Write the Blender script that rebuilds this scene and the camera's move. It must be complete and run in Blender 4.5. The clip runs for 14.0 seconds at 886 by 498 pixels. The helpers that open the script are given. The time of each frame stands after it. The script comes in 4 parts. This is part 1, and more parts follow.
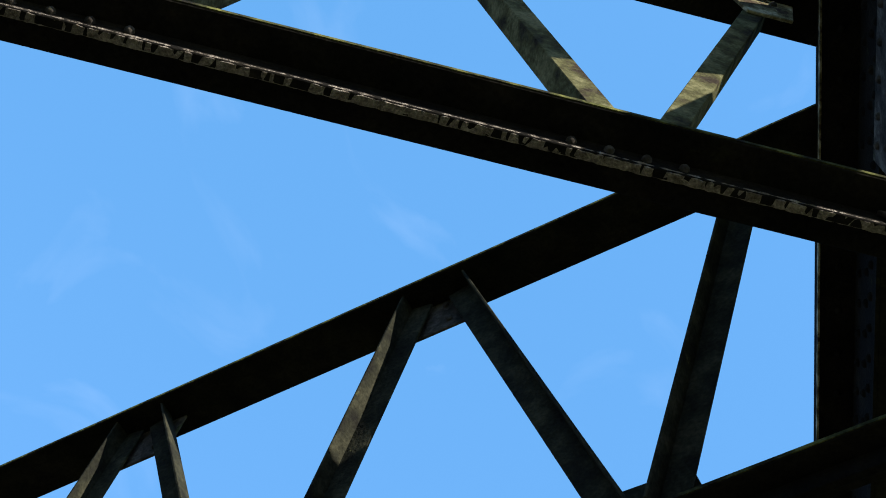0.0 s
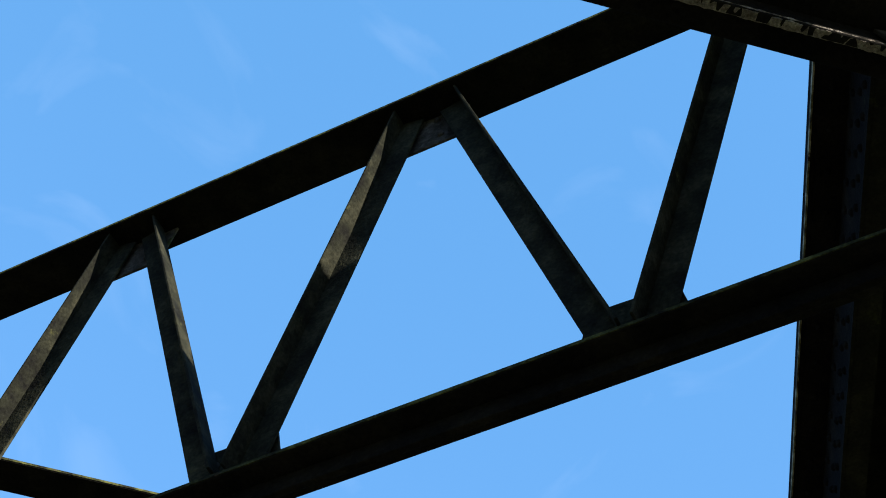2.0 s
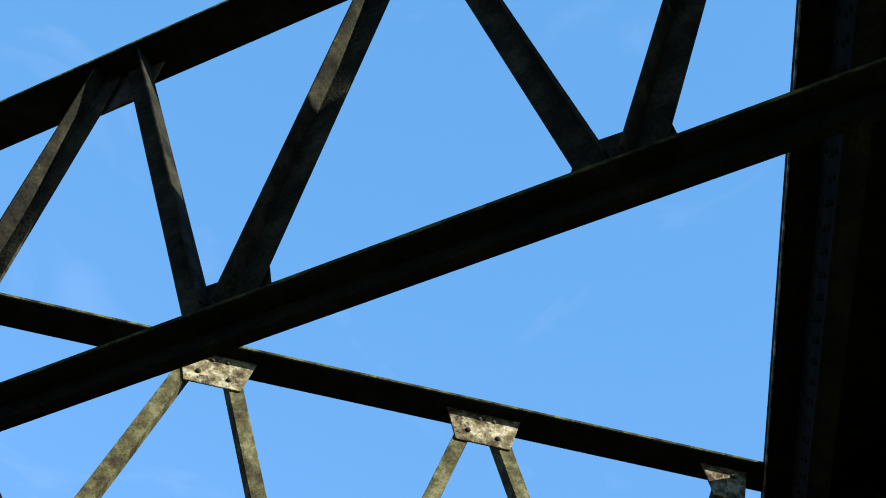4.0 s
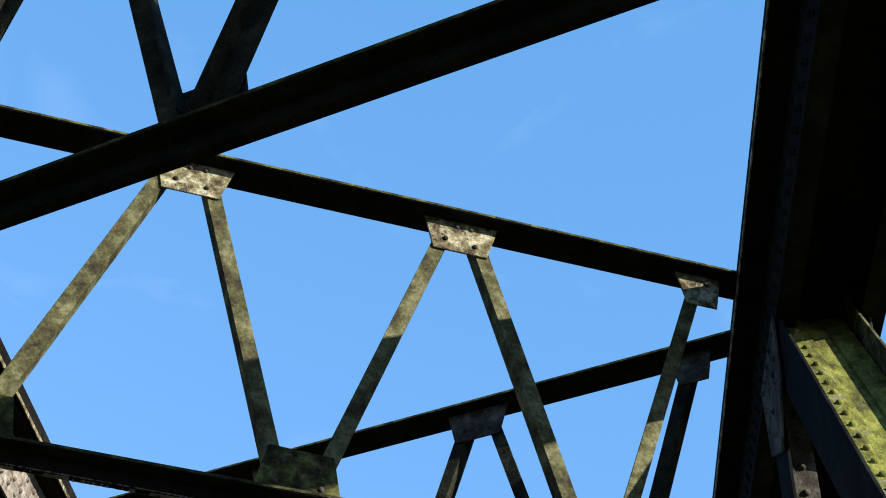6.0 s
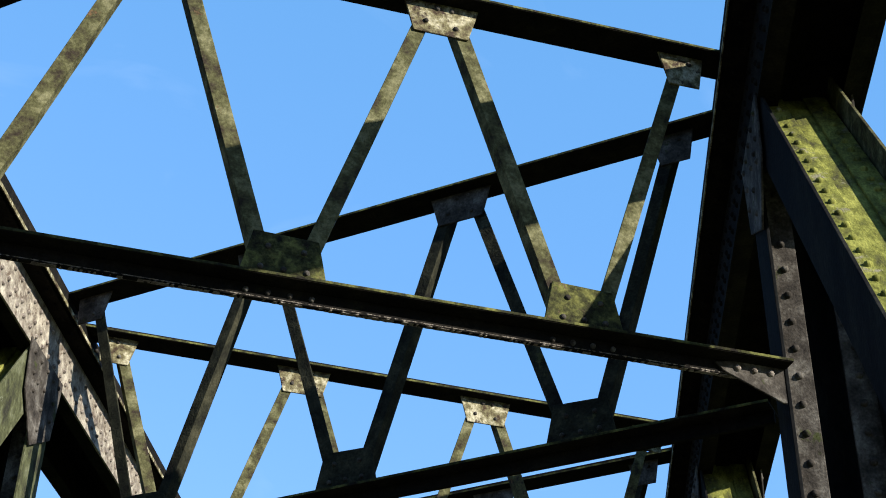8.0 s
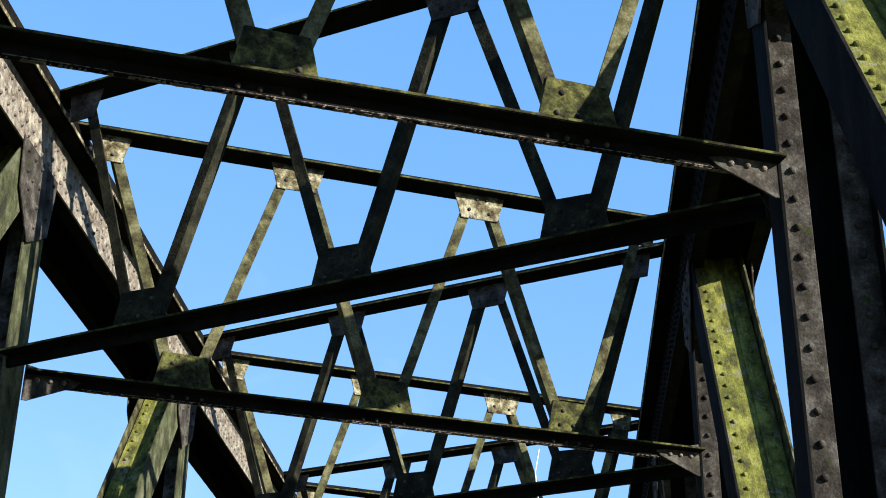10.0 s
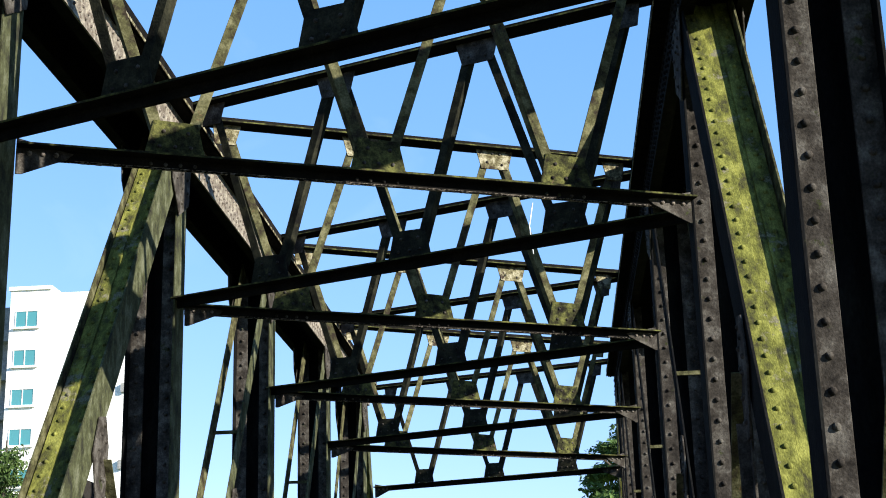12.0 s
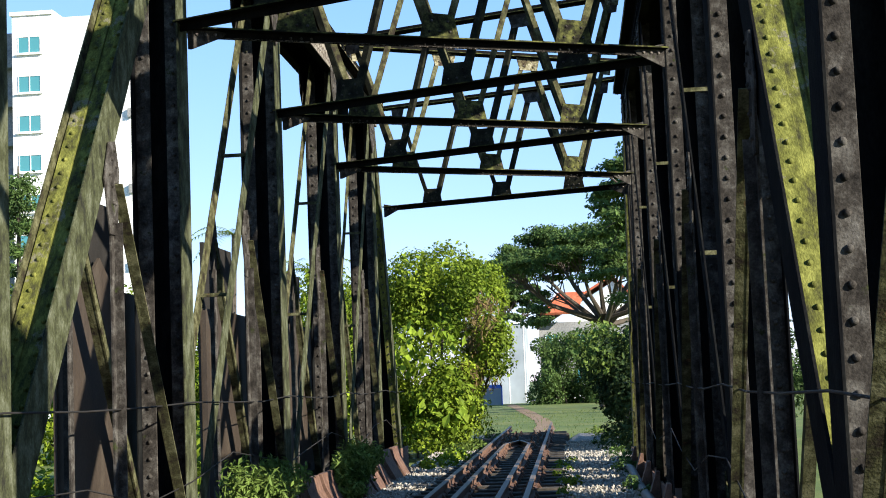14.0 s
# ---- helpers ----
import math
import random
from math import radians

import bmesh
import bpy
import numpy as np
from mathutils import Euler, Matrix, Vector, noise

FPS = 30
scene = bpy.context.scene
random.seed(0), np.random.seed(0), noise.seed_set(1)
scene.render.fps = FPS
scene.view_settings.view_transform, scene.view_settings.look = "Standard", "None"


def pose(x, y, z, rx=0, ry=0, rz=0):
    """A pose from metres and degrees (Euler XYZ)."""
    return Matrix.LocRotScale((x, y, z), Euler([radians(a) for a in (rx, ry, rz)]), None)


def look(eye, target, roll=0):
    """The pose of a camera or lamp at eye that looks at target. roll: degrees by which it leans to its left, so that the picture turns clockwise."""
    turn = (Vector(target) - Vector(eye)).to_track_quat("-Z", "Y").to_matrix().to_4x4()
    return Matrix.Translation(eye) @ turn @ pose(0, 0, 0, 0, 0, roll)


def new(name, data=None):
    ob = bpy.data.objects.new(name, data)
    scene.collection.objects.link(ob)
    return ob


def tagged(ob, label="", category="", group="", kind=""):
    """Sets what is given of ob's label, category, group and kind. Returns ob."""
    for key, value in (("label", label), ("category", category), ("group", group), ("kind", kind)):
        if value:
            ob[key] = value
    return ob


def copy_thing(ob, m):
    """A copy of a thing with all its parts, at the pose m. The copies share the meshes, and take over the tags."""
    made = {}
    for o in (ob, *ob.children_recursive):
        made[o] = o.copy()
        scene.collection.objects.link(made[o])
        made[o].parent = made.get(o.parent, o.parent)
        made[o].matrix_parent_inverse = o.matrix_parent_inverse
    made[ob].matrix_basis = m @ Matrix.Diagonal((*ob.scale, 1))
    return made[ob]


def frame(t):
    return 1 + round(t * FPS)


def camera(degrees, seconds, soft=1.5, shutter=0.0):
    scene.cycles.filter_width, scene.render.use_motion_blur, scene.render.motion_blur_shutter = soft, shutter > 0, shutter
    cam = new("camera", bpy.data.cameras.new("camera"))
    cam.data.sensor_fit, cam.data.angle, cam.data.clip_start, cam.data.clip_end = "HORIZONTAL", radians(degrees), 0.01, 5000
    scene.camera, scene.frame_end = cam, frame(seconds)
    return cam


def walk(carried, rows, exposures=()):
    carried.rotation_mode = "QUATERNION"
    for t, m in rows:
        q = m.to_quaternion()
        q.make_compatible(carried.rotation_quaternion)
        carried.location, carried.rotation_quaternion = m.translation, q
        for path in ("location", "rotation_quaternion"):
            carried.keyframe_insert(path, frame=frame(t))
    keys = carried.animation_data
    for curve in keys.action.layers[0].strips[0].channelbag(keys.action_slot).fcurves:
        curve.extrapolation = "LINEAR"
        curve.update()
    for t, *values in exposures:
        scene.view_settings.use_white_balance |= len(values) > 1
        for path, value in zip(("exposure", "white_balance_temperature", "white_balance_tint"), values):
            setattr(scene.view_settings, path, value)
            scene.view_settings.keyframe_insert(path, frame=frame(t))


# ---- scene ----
cam = camera(34.07, 14.0, soft=1.0)
PATH = [
    (0.0, (0.0, 0.0, 1.189), (-0.4633, 2.1590, 5.6751), 6.72),
    (0.5, (0.0, 0.0, 1.189), (-0.4502, 2.3113, 5.6000), 6.02),
    (1.0, (0.0, 0.0, 1.189), (-0.4704, 2.4686, 5.5117), 5.92),
    (1.5, (0.0, 0.0, 1.189), (-0.4683, 2.6120, 5.4268), 5.63),
    (2.0, (0.0, 0.0, 1.189), (-0.4716, 2.7142, 5.3618), 5.37),
    (4.5, (0.0, 0.0, 1.189), (-0.4412, 3.3045, 4.9155), 3.35),
    (5.0, (0.0, 0.0, 1.189), (-0.4190, 3.4285, 4.8043), 2.94),
    (5.5, (0.0, 0.0, 1.189), (-0.4303, 3.5449, 4.6889), 3.07),
    (6.0, (0.0, 0.0, 1.189), (-0.4083, 3.6612, 4.5698), 2.80),
    (6.5, (0.0, 0.0, 1.189), (-0.3689, 3.7878, 4.4320), 1.91),
    (7.0, (0.0, 0.0, 1.189), (-0.3613, 3.9231, 4.2679), 1.23),
    (7.5, (0.0, 0.0, 1.189), (-0.3730, 4.0353, 4.1178), 1.33),
    (8.0, (0.0, 0.0, 1.189), (-0.3672, 4.1282, 3.9861), 1.22),
    (8.5, (0.0, 0.0, 1.189), (-0.3459, 4.2212, 3.8465), 1.24),
    (9.0, (0.0, 0.0, 1.189), (-0.3563, 4.3225, 3.6770), 1.09),
    (11.5, (0.0, 0.0, 1.189), (-0.3596, 4.7014, 2.8528), -0.69),
    (12.0, (0.0, 0.0, 1.189), (-0.3643, 4.7832, 2.5991), -1.54),
    (12.5, (0.0, 0.0, 1.189), (-0.3761, 4.8511, 2.3402), -1.54),
    (13.0, (0.0, 0.0, 1.189), (-0.4241, 4.9073, 2.0485), -1.35),
    (13.5, (0.0, 0.0, 1.189), (-0.4372, 4.9431, 1.8011), -2.07),
    (14.0, (0.0, 0.0, 1.189), (-0.4332, 4.9594, 1.6546), -2.26),
]
walk(cam, [(t, look(eye, target, roll)) for t, eye, target, roll in PATH],
     exposures=((0.0, 1.60), (2.0, 1.54), (6.5, 1.44), (9.0, 1.50), (12.0, 1.43), (14.0, 1.45)))

# ---- world, sun and exposure ----
SUN_WAY = Vector((1.0, -0.58, 0.49)).normalized()          # towards the sun
elevation = math.asin(SUN_WAY.z)
azimuth = math.atan2(SUN_WAY.x, SUN_WAY.y)
world = bpy.data.worlds.new("sky")
scene.world = world
world.use_nodes = True
wn, wl = world.node_tree.nodes, world.node_tree.links
sky = wn.new("ShaderNodeTexSky")
sky.sky_type, sky.sun_disc = "NISHITA", False
sky.sun_elevation, sky.sun_rotation = elevation, azimuth
sky.air_density, sky.dust_density, sky.ozone_density = 1.0, 0.0, 2.0
# faint wisps of high cloud
wc = wn.new("ShaderNodeTexCoord")
wm = wn.new("ShaderNodeMapping")
wm.inputs["Scale"].default_value = (3.0, 1.6, 5.0)
wm.inputs["Rotation"].default_value = (0.5, 0.3, 0.2)
wx = wn.new("ShaderNodeTexNoise")
wx.inputs["Scale"].default_value = 2.4
wx.inputs["Detail"].default_value = 7
wx.inputs["Distortion"].default_value = 1.2
wr = wn.new("ShaderNodeMapRange")
wr.inputs["From Min"].default_value, wr.inputs["From Max"].default_value = 0.60, 0.92
wr.inputs["To Min"].default_value, wr.inputs["To Max"].default_value = 0.0, 0.07
wmix = wn.new("ShaderNodeMixRGB")
wmix.inputs["Color2"].default_value = (5.0, 5.2, 5.5, 1)
tint = wn.new("ShaderNodeMixRGB")
tint.blend_type = "MULTIPLY"
tint.inputs["Fac"].default_value = 1.0
tint.inputs["Color2"].default_value = (1.05, 0.91, 1.12, 1)
deep = wn.new("ShaderNodeHueSaturation")
deep.inputs["Saturation"].default_value, deep.inputs["Value"].default_value = 0.95, 1.0
wl.new(wc.outputs["Generated"], wm.inputs["Vector"])
wl.new(wm.outputs["Vector"], wx.inputs["Vector"])
wl.new(wx.outputs["Fac"], wr.inputs["Value"])
wl.new(wr.outputs["Result"], wmix.inputs["Fac"])
wl.new(sky.outputs["Color"], deep.inputs["Color"])
wl.new(deep.outputs["Color"], tint.inputs["Color1"])
clear = wn.new("ShaderNodeMixRGB")
clear.inputs["Fac"].default_value = 0.66
clear.inputs["Color2"].default_value = (0.20, 1.05, 2.14, 1)      # the even clear blue overhead
wl.new(tint.outputs["Color"], clear.inputs["Color1"])
wl.new(clear.outputs["Color"], wmix.inputs["Color1"])
wl.new(wmix.outputs["Color"], wn["Background"].inputs["Color"])
wn["Background"].inputs["Strength"].default_value = 0.15

sun_data = bpy.data.lights.new("sun", "SUN")
sun_data.energy, sun_data.angle, sun_data.color = 5.0, radians(0.5), (1.0, 0.93, 0.8)
sun = new("sun", sun_data)
sun.matrix_world = look((0, 0, 60), Vector((0, 0, 60)) - SUN_WAY)

# ---- materials ----
def mat(name, cols, scale=6.0, rough=0.7, metal=0.0, bump=0.3, grain=90.0, stretch=(1, 1, 1), spots=None, spot_scale=3.0, spot_cut=0.58, spec=0.35, vary=0.0, band=0.16):
    """Weathered surface: three colours by coarse noise, a spot colour by a second noise, fine grain and relief."""
    m = bpy.data.materials.new(name)
    m.use_nodes = True
    n, l = m.node_tree.nodes, m.node_tree.links
    b = n["Principled BSDF"]
    tc = n.new("ShaderNodeTexCoord")
    geo = n.new("ShaderNodeNewGeometry")
    mp = n.new("ShaderNodeMapping")
    mp.inputs["Scale"].default_value = stretch
    l.new(geo.outputs["Position"], mp.inputs["Vector"])
    a = n.new("ShaderNodeTexNoise")
    a.inputs["Scale"].default_value, a.inputs["Detail"].default_value, a.inputs["Roughness"].default_value = scale, 9, 0.68
    l.new(mp.outputs["Vector"], a.inputs["Vector"])
    ramp = n.new("ShaderNodeValToRGB")
    e = ramp.color_ramp.elements
    e[0].position, e[0].color = 0.5 - band, (*cols[0], 1)
    e[1].position, e[1].color = 0.5 + band, (*cols[-1], 1)
    for i, c in enumerate(cols[1:-1]):
        k = e.new(0.5 - band + 2 * band * (i + 1) / (len(cols) - 1))
        k.color = (*c, 1)
    l.new(a.outputs["Fac"], ramp.inputs["Fac"])
    g = n.new("ShaderNodeTexNoise")
    g.inputs["Scale"].default_value, g.inputs["Detail"].default_value = grain, 5
    l.new(mp.outputs["Vector"], g.inputs["Vector"])
    colour = ramp.outputs["Color"]
    if spots:
        s = n.new("ShaderNodeTexNoise")
        s.inputs["Scale"].default_value, s.inputs["Detail"].default_value, s.inputs["Roughness"].default_value = spot_scale, 10, 0.75
        l.new(geo.outputs["Position"], s.inputs["Vector"])
        cut = n.new("ShaderNodeMapRange")
        cut.inputs["From Min"].default_value, cut.inputs["From Max"].default_value = spot_cut, spot_cut + 0.05
        l.new(s.outputs["Fac"], cut.inputs["Value"])
        mx = n.new("ShaderNodeMixRGB")
        mx.inputs["Color2"].default_value = (*spots, 1)
        l.new(cut.outputs["Result"], mx.inputs["Fac"])
        l.new(colour, mx.inputs["Color1"])
        colour = mx.outputs["Color"]
    gm = n.new("ShaderNodeMapRange")
    gm.inputs["To Min"].default_value, gm.inputs["To Max"].default_value = 0.3, 1.7
    l.new(g.outputs["Fac"], gm.inputs["Value"])
    mul = n.new("ShaderNodeMixRGB")
    mul.blend_type = "MULTIPLY"
    mul.inputs["Fac"].default_value = 1.0
    l.new(colour, mul.inputs["Color1"])
    l.new(gm.outputs["Result"], mul.inputs["Color2"])
    colour = mul.outputs["Color"]
    if vary:
        hs = n.new("ShaderNodeHueSaturation")
        vm = n.new("ShaderNodeMapRange")
        vm.inputs["To Min"].default_value, vm.inputs["To Max"].default_value = 1 - vary, 1 + vary
        l.new(geo.outputs["Random Per Island"], vm.inputs["Value"])
        l.new(vm.outputs["Result"], hs.inputs["Value"])
        l.new(colour, hs.inputs["Color"])
        colour = hs.outputs["Color"]
    l.new(colour, b.inputs["Base Color"])
    rm = n.new("ShaderNodeMapRange")
    rm.inputs["To Min"].default_value, rm.inputs["To Max"].default_value = max(0.05, rough - 0.15), min(1, rough + 0.15)
    l.new(a.outputs["Fac"], rm.inputs["Value"])
    l.new(rm.outputs["Result"], b.inputs["Roughness"])
    b.inputs["Metallic"].default_value = metal
    b.inputs["Specular IOR Level"].default_value = spec
    if spec < 0.15:
        b.inputs["IOR"].default_value = 1.15
    if bump:
        bp = n.new("ShaderNodeBump")
        bp.inputs["Strength"].default_value, bp.inputs["Distance"].default_value = bump, 0.006
        ad = n.new("ShaderNodeMath")
        l.new(a.outputs["Fac"], ad.inputs[0])
        l.new(g.outputs["Fac"], ad.inputs[1])
        l.new(ad.outputs["Value"], bp.inputs["Height"])
        l.new(bp.outputs["Normal"], b.inputs["Normal"])
    return m


def leaf_mat(name, dark, light, vary=0.35):
    m = mat(name, (dark, light), scale=1.2, rough=0.7, bump=0.0, grain=14, vary=vary, spec=0.15)
    b = m.node_tree.nodes["Principled BSDF"]
    tr = m.node_tree.nodes.new("ShaderNodeBsdfTranslucent")
    mix = m.node_tree.nodes.new("ShaderNodeMixShader")
    mix.inputs["Fac"].default_value = 0.3
    m.node_tree.links.new(b.inputs["Base Color"].links[0].from_socket, tr.inputs["Color"])
    m.node_tree.links.new(b.outputs["BSDF"], mix.inputs[1])
    m.node_tree.links.new(tr.outputs["BSDF"], mix.inputs[2])
    m.node_tree.links.new(mix.outputs["Shader"], m.node_tree.nodes["Material Output"].inputs["Surface"])
    return m


# shaded copy of the mossy bar steel, for girders turned from the sun
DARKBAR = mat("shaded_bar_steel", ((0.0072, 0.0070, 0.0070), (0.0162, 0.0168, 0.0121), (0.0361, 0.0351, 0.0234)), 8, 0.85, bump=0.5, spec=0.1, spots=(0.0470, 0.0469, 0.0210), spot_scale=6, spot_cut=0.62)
GUSS = mat("rusty_mossy_gusset_steel", ((0.0107, 0.0096, 0.0081), (0.0321, 0.0339, 0.0150), (0.0910, 0.0933, 0.0313)), 12, 0.85, bump=0.6, spots=(0.0697, 0.0481, 0.0343), spot_scale=10, spot_cut=0.6, spec=0.12, band=0.12)
# near-black stands for shade on struts, chord undersides and the right web
SHADE_BLACK = mat("shade_black_steel", ((0.005, 0.005, 0.005), (0.008, 0.0075, 0.007), (0.014, 0.0125, 0.010)), 7, 0.85, bump=0.5, spots=(0.016, 0.016, 0.009), spot_scale=5, spot_cut=0.62, spec=0.05)
LICHEN = mat("lichened_steel", ((0.0338, 0.0243, 0.0175), (0.108, 0.0978, 0.054), (0.2835, 0.2632, 0.189)), 13, 0.85, bump=0.6, spots=(0.0338, 0.0243, 0.0203), spot_scale=9, spot_cut=0.55, spec=0.12, band=0.11)
BAR = mat("mossy_bar_steel", ((0.0221, 0.0178, 0.0141), (0.0523, 0.0523, 0.0257), (0.1102, 0.1069, 0.0610)), 9, 0.85, bump=0.5, spots=(0.0881, 0.0504, 0.0289), spot_scale=7, spot_cut=0.62, spec=0.12, band=0.12)
# paler steel for sunlit plates; the shaded right truss takes WEB instead
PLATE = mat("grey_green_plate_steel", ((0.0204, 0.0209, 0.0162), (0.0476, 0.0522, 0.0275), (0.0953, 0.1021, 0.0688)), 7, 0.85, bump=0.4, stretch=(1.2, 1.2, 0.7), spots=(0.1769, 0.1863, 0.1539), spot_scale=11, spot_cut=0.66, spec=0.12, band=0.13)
MOSS = mat("mossy_cover_steel", ((0.036, 0.036, 0.019), (0.092, 0.097, 0.025), (0.185, 0.19, 0.05)), 9, 0.9, bump=0.5, stretch=(1.6, 1, 0.45), spots=(0.135, 0.128, 0.09), spot_scale=6, spot_cut=0.57, spec=0.12, band=0.14)
POST = mat("weathered_post_steel", ((0.0143, 0.0130, 0.0120), (0.0378, 0.0339, 0.0302), (0.0943, 0.0891, 0.0807)), 9, 0.8, bump=0.5, stretch=(1.1, 1.1, 1.0), spots=(0.0286, 0.0339, 0.0140), spot_scale=6, spot_cut=0.6, spec=0.12)
# shade is put into this near-black: recesses, outer plates, right inner faces
WEB = mat("shaded_web_steel", ((0.0043, 0.0046, 0.0054), (0.0076, 0.0079, 0.0084), (0.0143, 0.0149, 0.0139)), 6, 0.85, bump=0.4, stretch=(1, 1, 0.4), spots=(0.0238, 0.0258, 0.0133), spot_scale=4, spot_cut=0.64, spec=0.08)
# flaking steel, paled to stand for sun on the left web
PALE = mat("sunlit_flaking_chord_steel", ((0.051, 0.0382, 0.0306), (0.153, 0.136, 0.1105), (0.306, 0.2805, 0.2295)), 12, 0.85, bump=0.6, spots=(0.068, 0.051, 0.0382), spot_scale=14, spot_cut=0.55, spec=0.2)
FLAKE = mat("flaking_rust", ((0.072, 0.06, 0.052), (0.136, 0.1184, 0.104), (0.224, 0.2, 0.176)), 40, 0.95, bump=1.0, grain=160, spec=0.1)
BROWN = mat("brown_painted_plate", ((0.0248, 0.0179, 0.013), (0.0346, 0.0254, 0.0184), (0.0486, 0.0378, 0.027)), 2.5, 0.65, bump=0.15, stretch=(1, 1, 0.5), spots=(0.054, 0.054, 0.027), spot_scale=3, spot_cut=0.64)
BLACK = mat("black_plate", ((0.012, 0.011, 0.010), (0.02, 0.018, 0.016)), 4, 0.75, bump=0.2, spec=0.2)
RUST = mat("rusty_steel", ((0.0585, 0.0316, 0.0222), (0.103, 0.0538, 0.0351), (0.158, 0.0936, 0.0644)), 9, 0.85, bump=0.6)
RAILTOP = mat("dull_rail_head", ((0.12, 0.0863, 0.0675), (0.1875, 0.15, 0.12)), 5, 0.55, metal=0.3, bump=0.15)
TIMBER = mat("dark_sleeper_timber", ((0.0188, 0.015, 0.012), (0.0375, 0.0315, 0.024), (0.0675, 0.0562, 0.045)), 10, 0.9, bump=0.8, stretch=(0.3, 2, 2))
STONE = mat("grey_ballast", ((0.1728, 0.1536, 0.1248), (0.3072, 0.2784, 0.2352), (0.4608, 0.4272, 0.3552)), 14, 0.9, bump=0.5, grain=60, vary=0.3)
BED = mat("ballast_bed", ((0.09, 0.081, 0.0674), (0.198, 0.18, 0.162), (0.324, 0.306, 0.279)), 22, 0.95, bump=1.0, grain=50)
GRASS = mat("lawn", ((0.0518, 0.081, 0.013), (0.0842, 0.1166, 0.0194), (0.1361, 0.1426, 0.0389)), 0.5, 0.95, bump=0.8, grain=30)
BLADE = leaf_mat("grass_blade", (0.05, 0.085, 0.015), (0.11, 0.14, 0.03))
EARTH = mat("trodden_earth", ((0.15, 0.0975, 0.0562), (0.225, 0.15, 0.09)), 3, 0.95, bump=0.5)
WHITE = mat("white_render", ((0.70, 0.70, 0.68), (0.80, 0.80, 0.78)), 0.3, 0.8, bump=0.05, grain=8)
PANEL = mat("pale_blue_panel", ((0.246, 0.2859, 0.3125), (0.2727, 0.3092, 0.3358)), 0.12, 0.6, bump=0.0, grain=0.4)
GREYWALL = mat("grey_render", ((0.18, 0.186, 0.186), (0.252, 0.252, 0.246)), 0.6, 0.85, bump=0.05, grain=9)
BLUE = mat("blue_panel", ((0.03, 0.10, 0.42), (0.05, 0.14, 0.50)), 1, 0.5, bump=0.0)
TILE = mat("red_roof_tile", ((0.30, 0.07, 0.03), (0.42, 0.13, 0.06)), 3, 0.8, bump=0.4, grain=20)
BARK = mat("tree_bark", ((0.035, 0.028, 0.022), (0.08, 0.065, 0.05)), 6, 0.9, bump=0.8, stretch=(3, 3, 0.6))
LEAF_SUN = leaf_mat("bush_leaf", (0.0546, 0.0975, 0.0078), (0.2106, 0.273, 0.0218))
LEAF_MID = leaf_mat("creeper_leaf", (0.052, 0.0936, 0.0187), (0.1768, 0.2392, 0.052))
LEAF_BIG = leaf_mat("broad_leaf", (0.0936, 0.156, 0.0117), (0.2028, 0.2652, 0.0234), 0.2)
LEAF_DARK = leaf_mat("rain_tree_leaf", (0.0272, 0.0555, 0.0173), (0.105, 0.1668, 0.0433))
# leaf green with the right thicket's shade put into it
LEAF_SHADE = leaf_mat("shaded_thicket_leaf", (0.014, 0.028, 0.010), (0.05, 0.08, 0.022))
LEAF_DRY = leaf_mat("dry_vine", (0.1125, 0.075, 0.0338), (0.165, 0.1275, 0.0525))
PIPE = mat("grey_pipe", ((0.08, 0.075, 0.07), (0.14, 0.13, 0.12)), 6, 0.6, bump=0.2)
GLASS = bpy.data.materials.new("tinted_window_glass")
GLASS.use_nodes = True
gb = GLASS.node_tree.nodes["Principled BSDF"]
gb.inputs["Base Color"].default_value, gb.inputs["Roughness"].default_value = (0.06, 0.22, 0.24, 1), 0.06
gb.inputs["Specular IOR Level"].default_value = 0.9

# ---- mesh helpers ----
def thing(name, origin, label, category, group="", kind=""):
    ob = new(name)
    ob.location = origin
    ob.empty_display_size = 0.1
    return tagged(ob, label, category, group, kind)


def base_of(ob):
    p = Vector((0, 0, 0))
    while ob:
        p += ob.location
        ob = ob.parent
    return p


def part(name, bm, material, parent=None, label="", smooth=False):
    """Links a bmesh, drawn in world coordinates, as one mesh object under a thing or part."""
    me = bpy.data.meshes.new(name)
    if parent:
        o = base_of(parent)
        bmesh.ops.translate(bm, verts=bm.verts, vec=-o)
    bmesh.ops.recalc_face_normals(bm, faces=bm.faces)
    bm.to_mesh(me)
    bm.free()
    if smooth:
        me.polygons.foreach_set("use_smooth", [True] * len(me.polygons))
    me.materials.append(material)
    ob = new(name, me)
    ob.parent = parent
    if label:
        ob["label"] = label
    return ob


def raw(name, verts, faces, material, parent=None, label="", smooth=False):
    me = bpy.data.meshes.new(name)
    verts = np.asarray(verts, float)
    if parent:
        verts = verts - np.array(base_of(parent))
    me.from_pydata(verts.tolist(), [], [list(map(int, f)) for f in faces])
    me.materials.append(material)
    if smooth:
        me.polygons.foreach_set("use_smooth", [True] * len(me.polygons))
    ob = new(name, me)
    ob.parent = parent
    if label:
        ob["label"] = label
    return ob


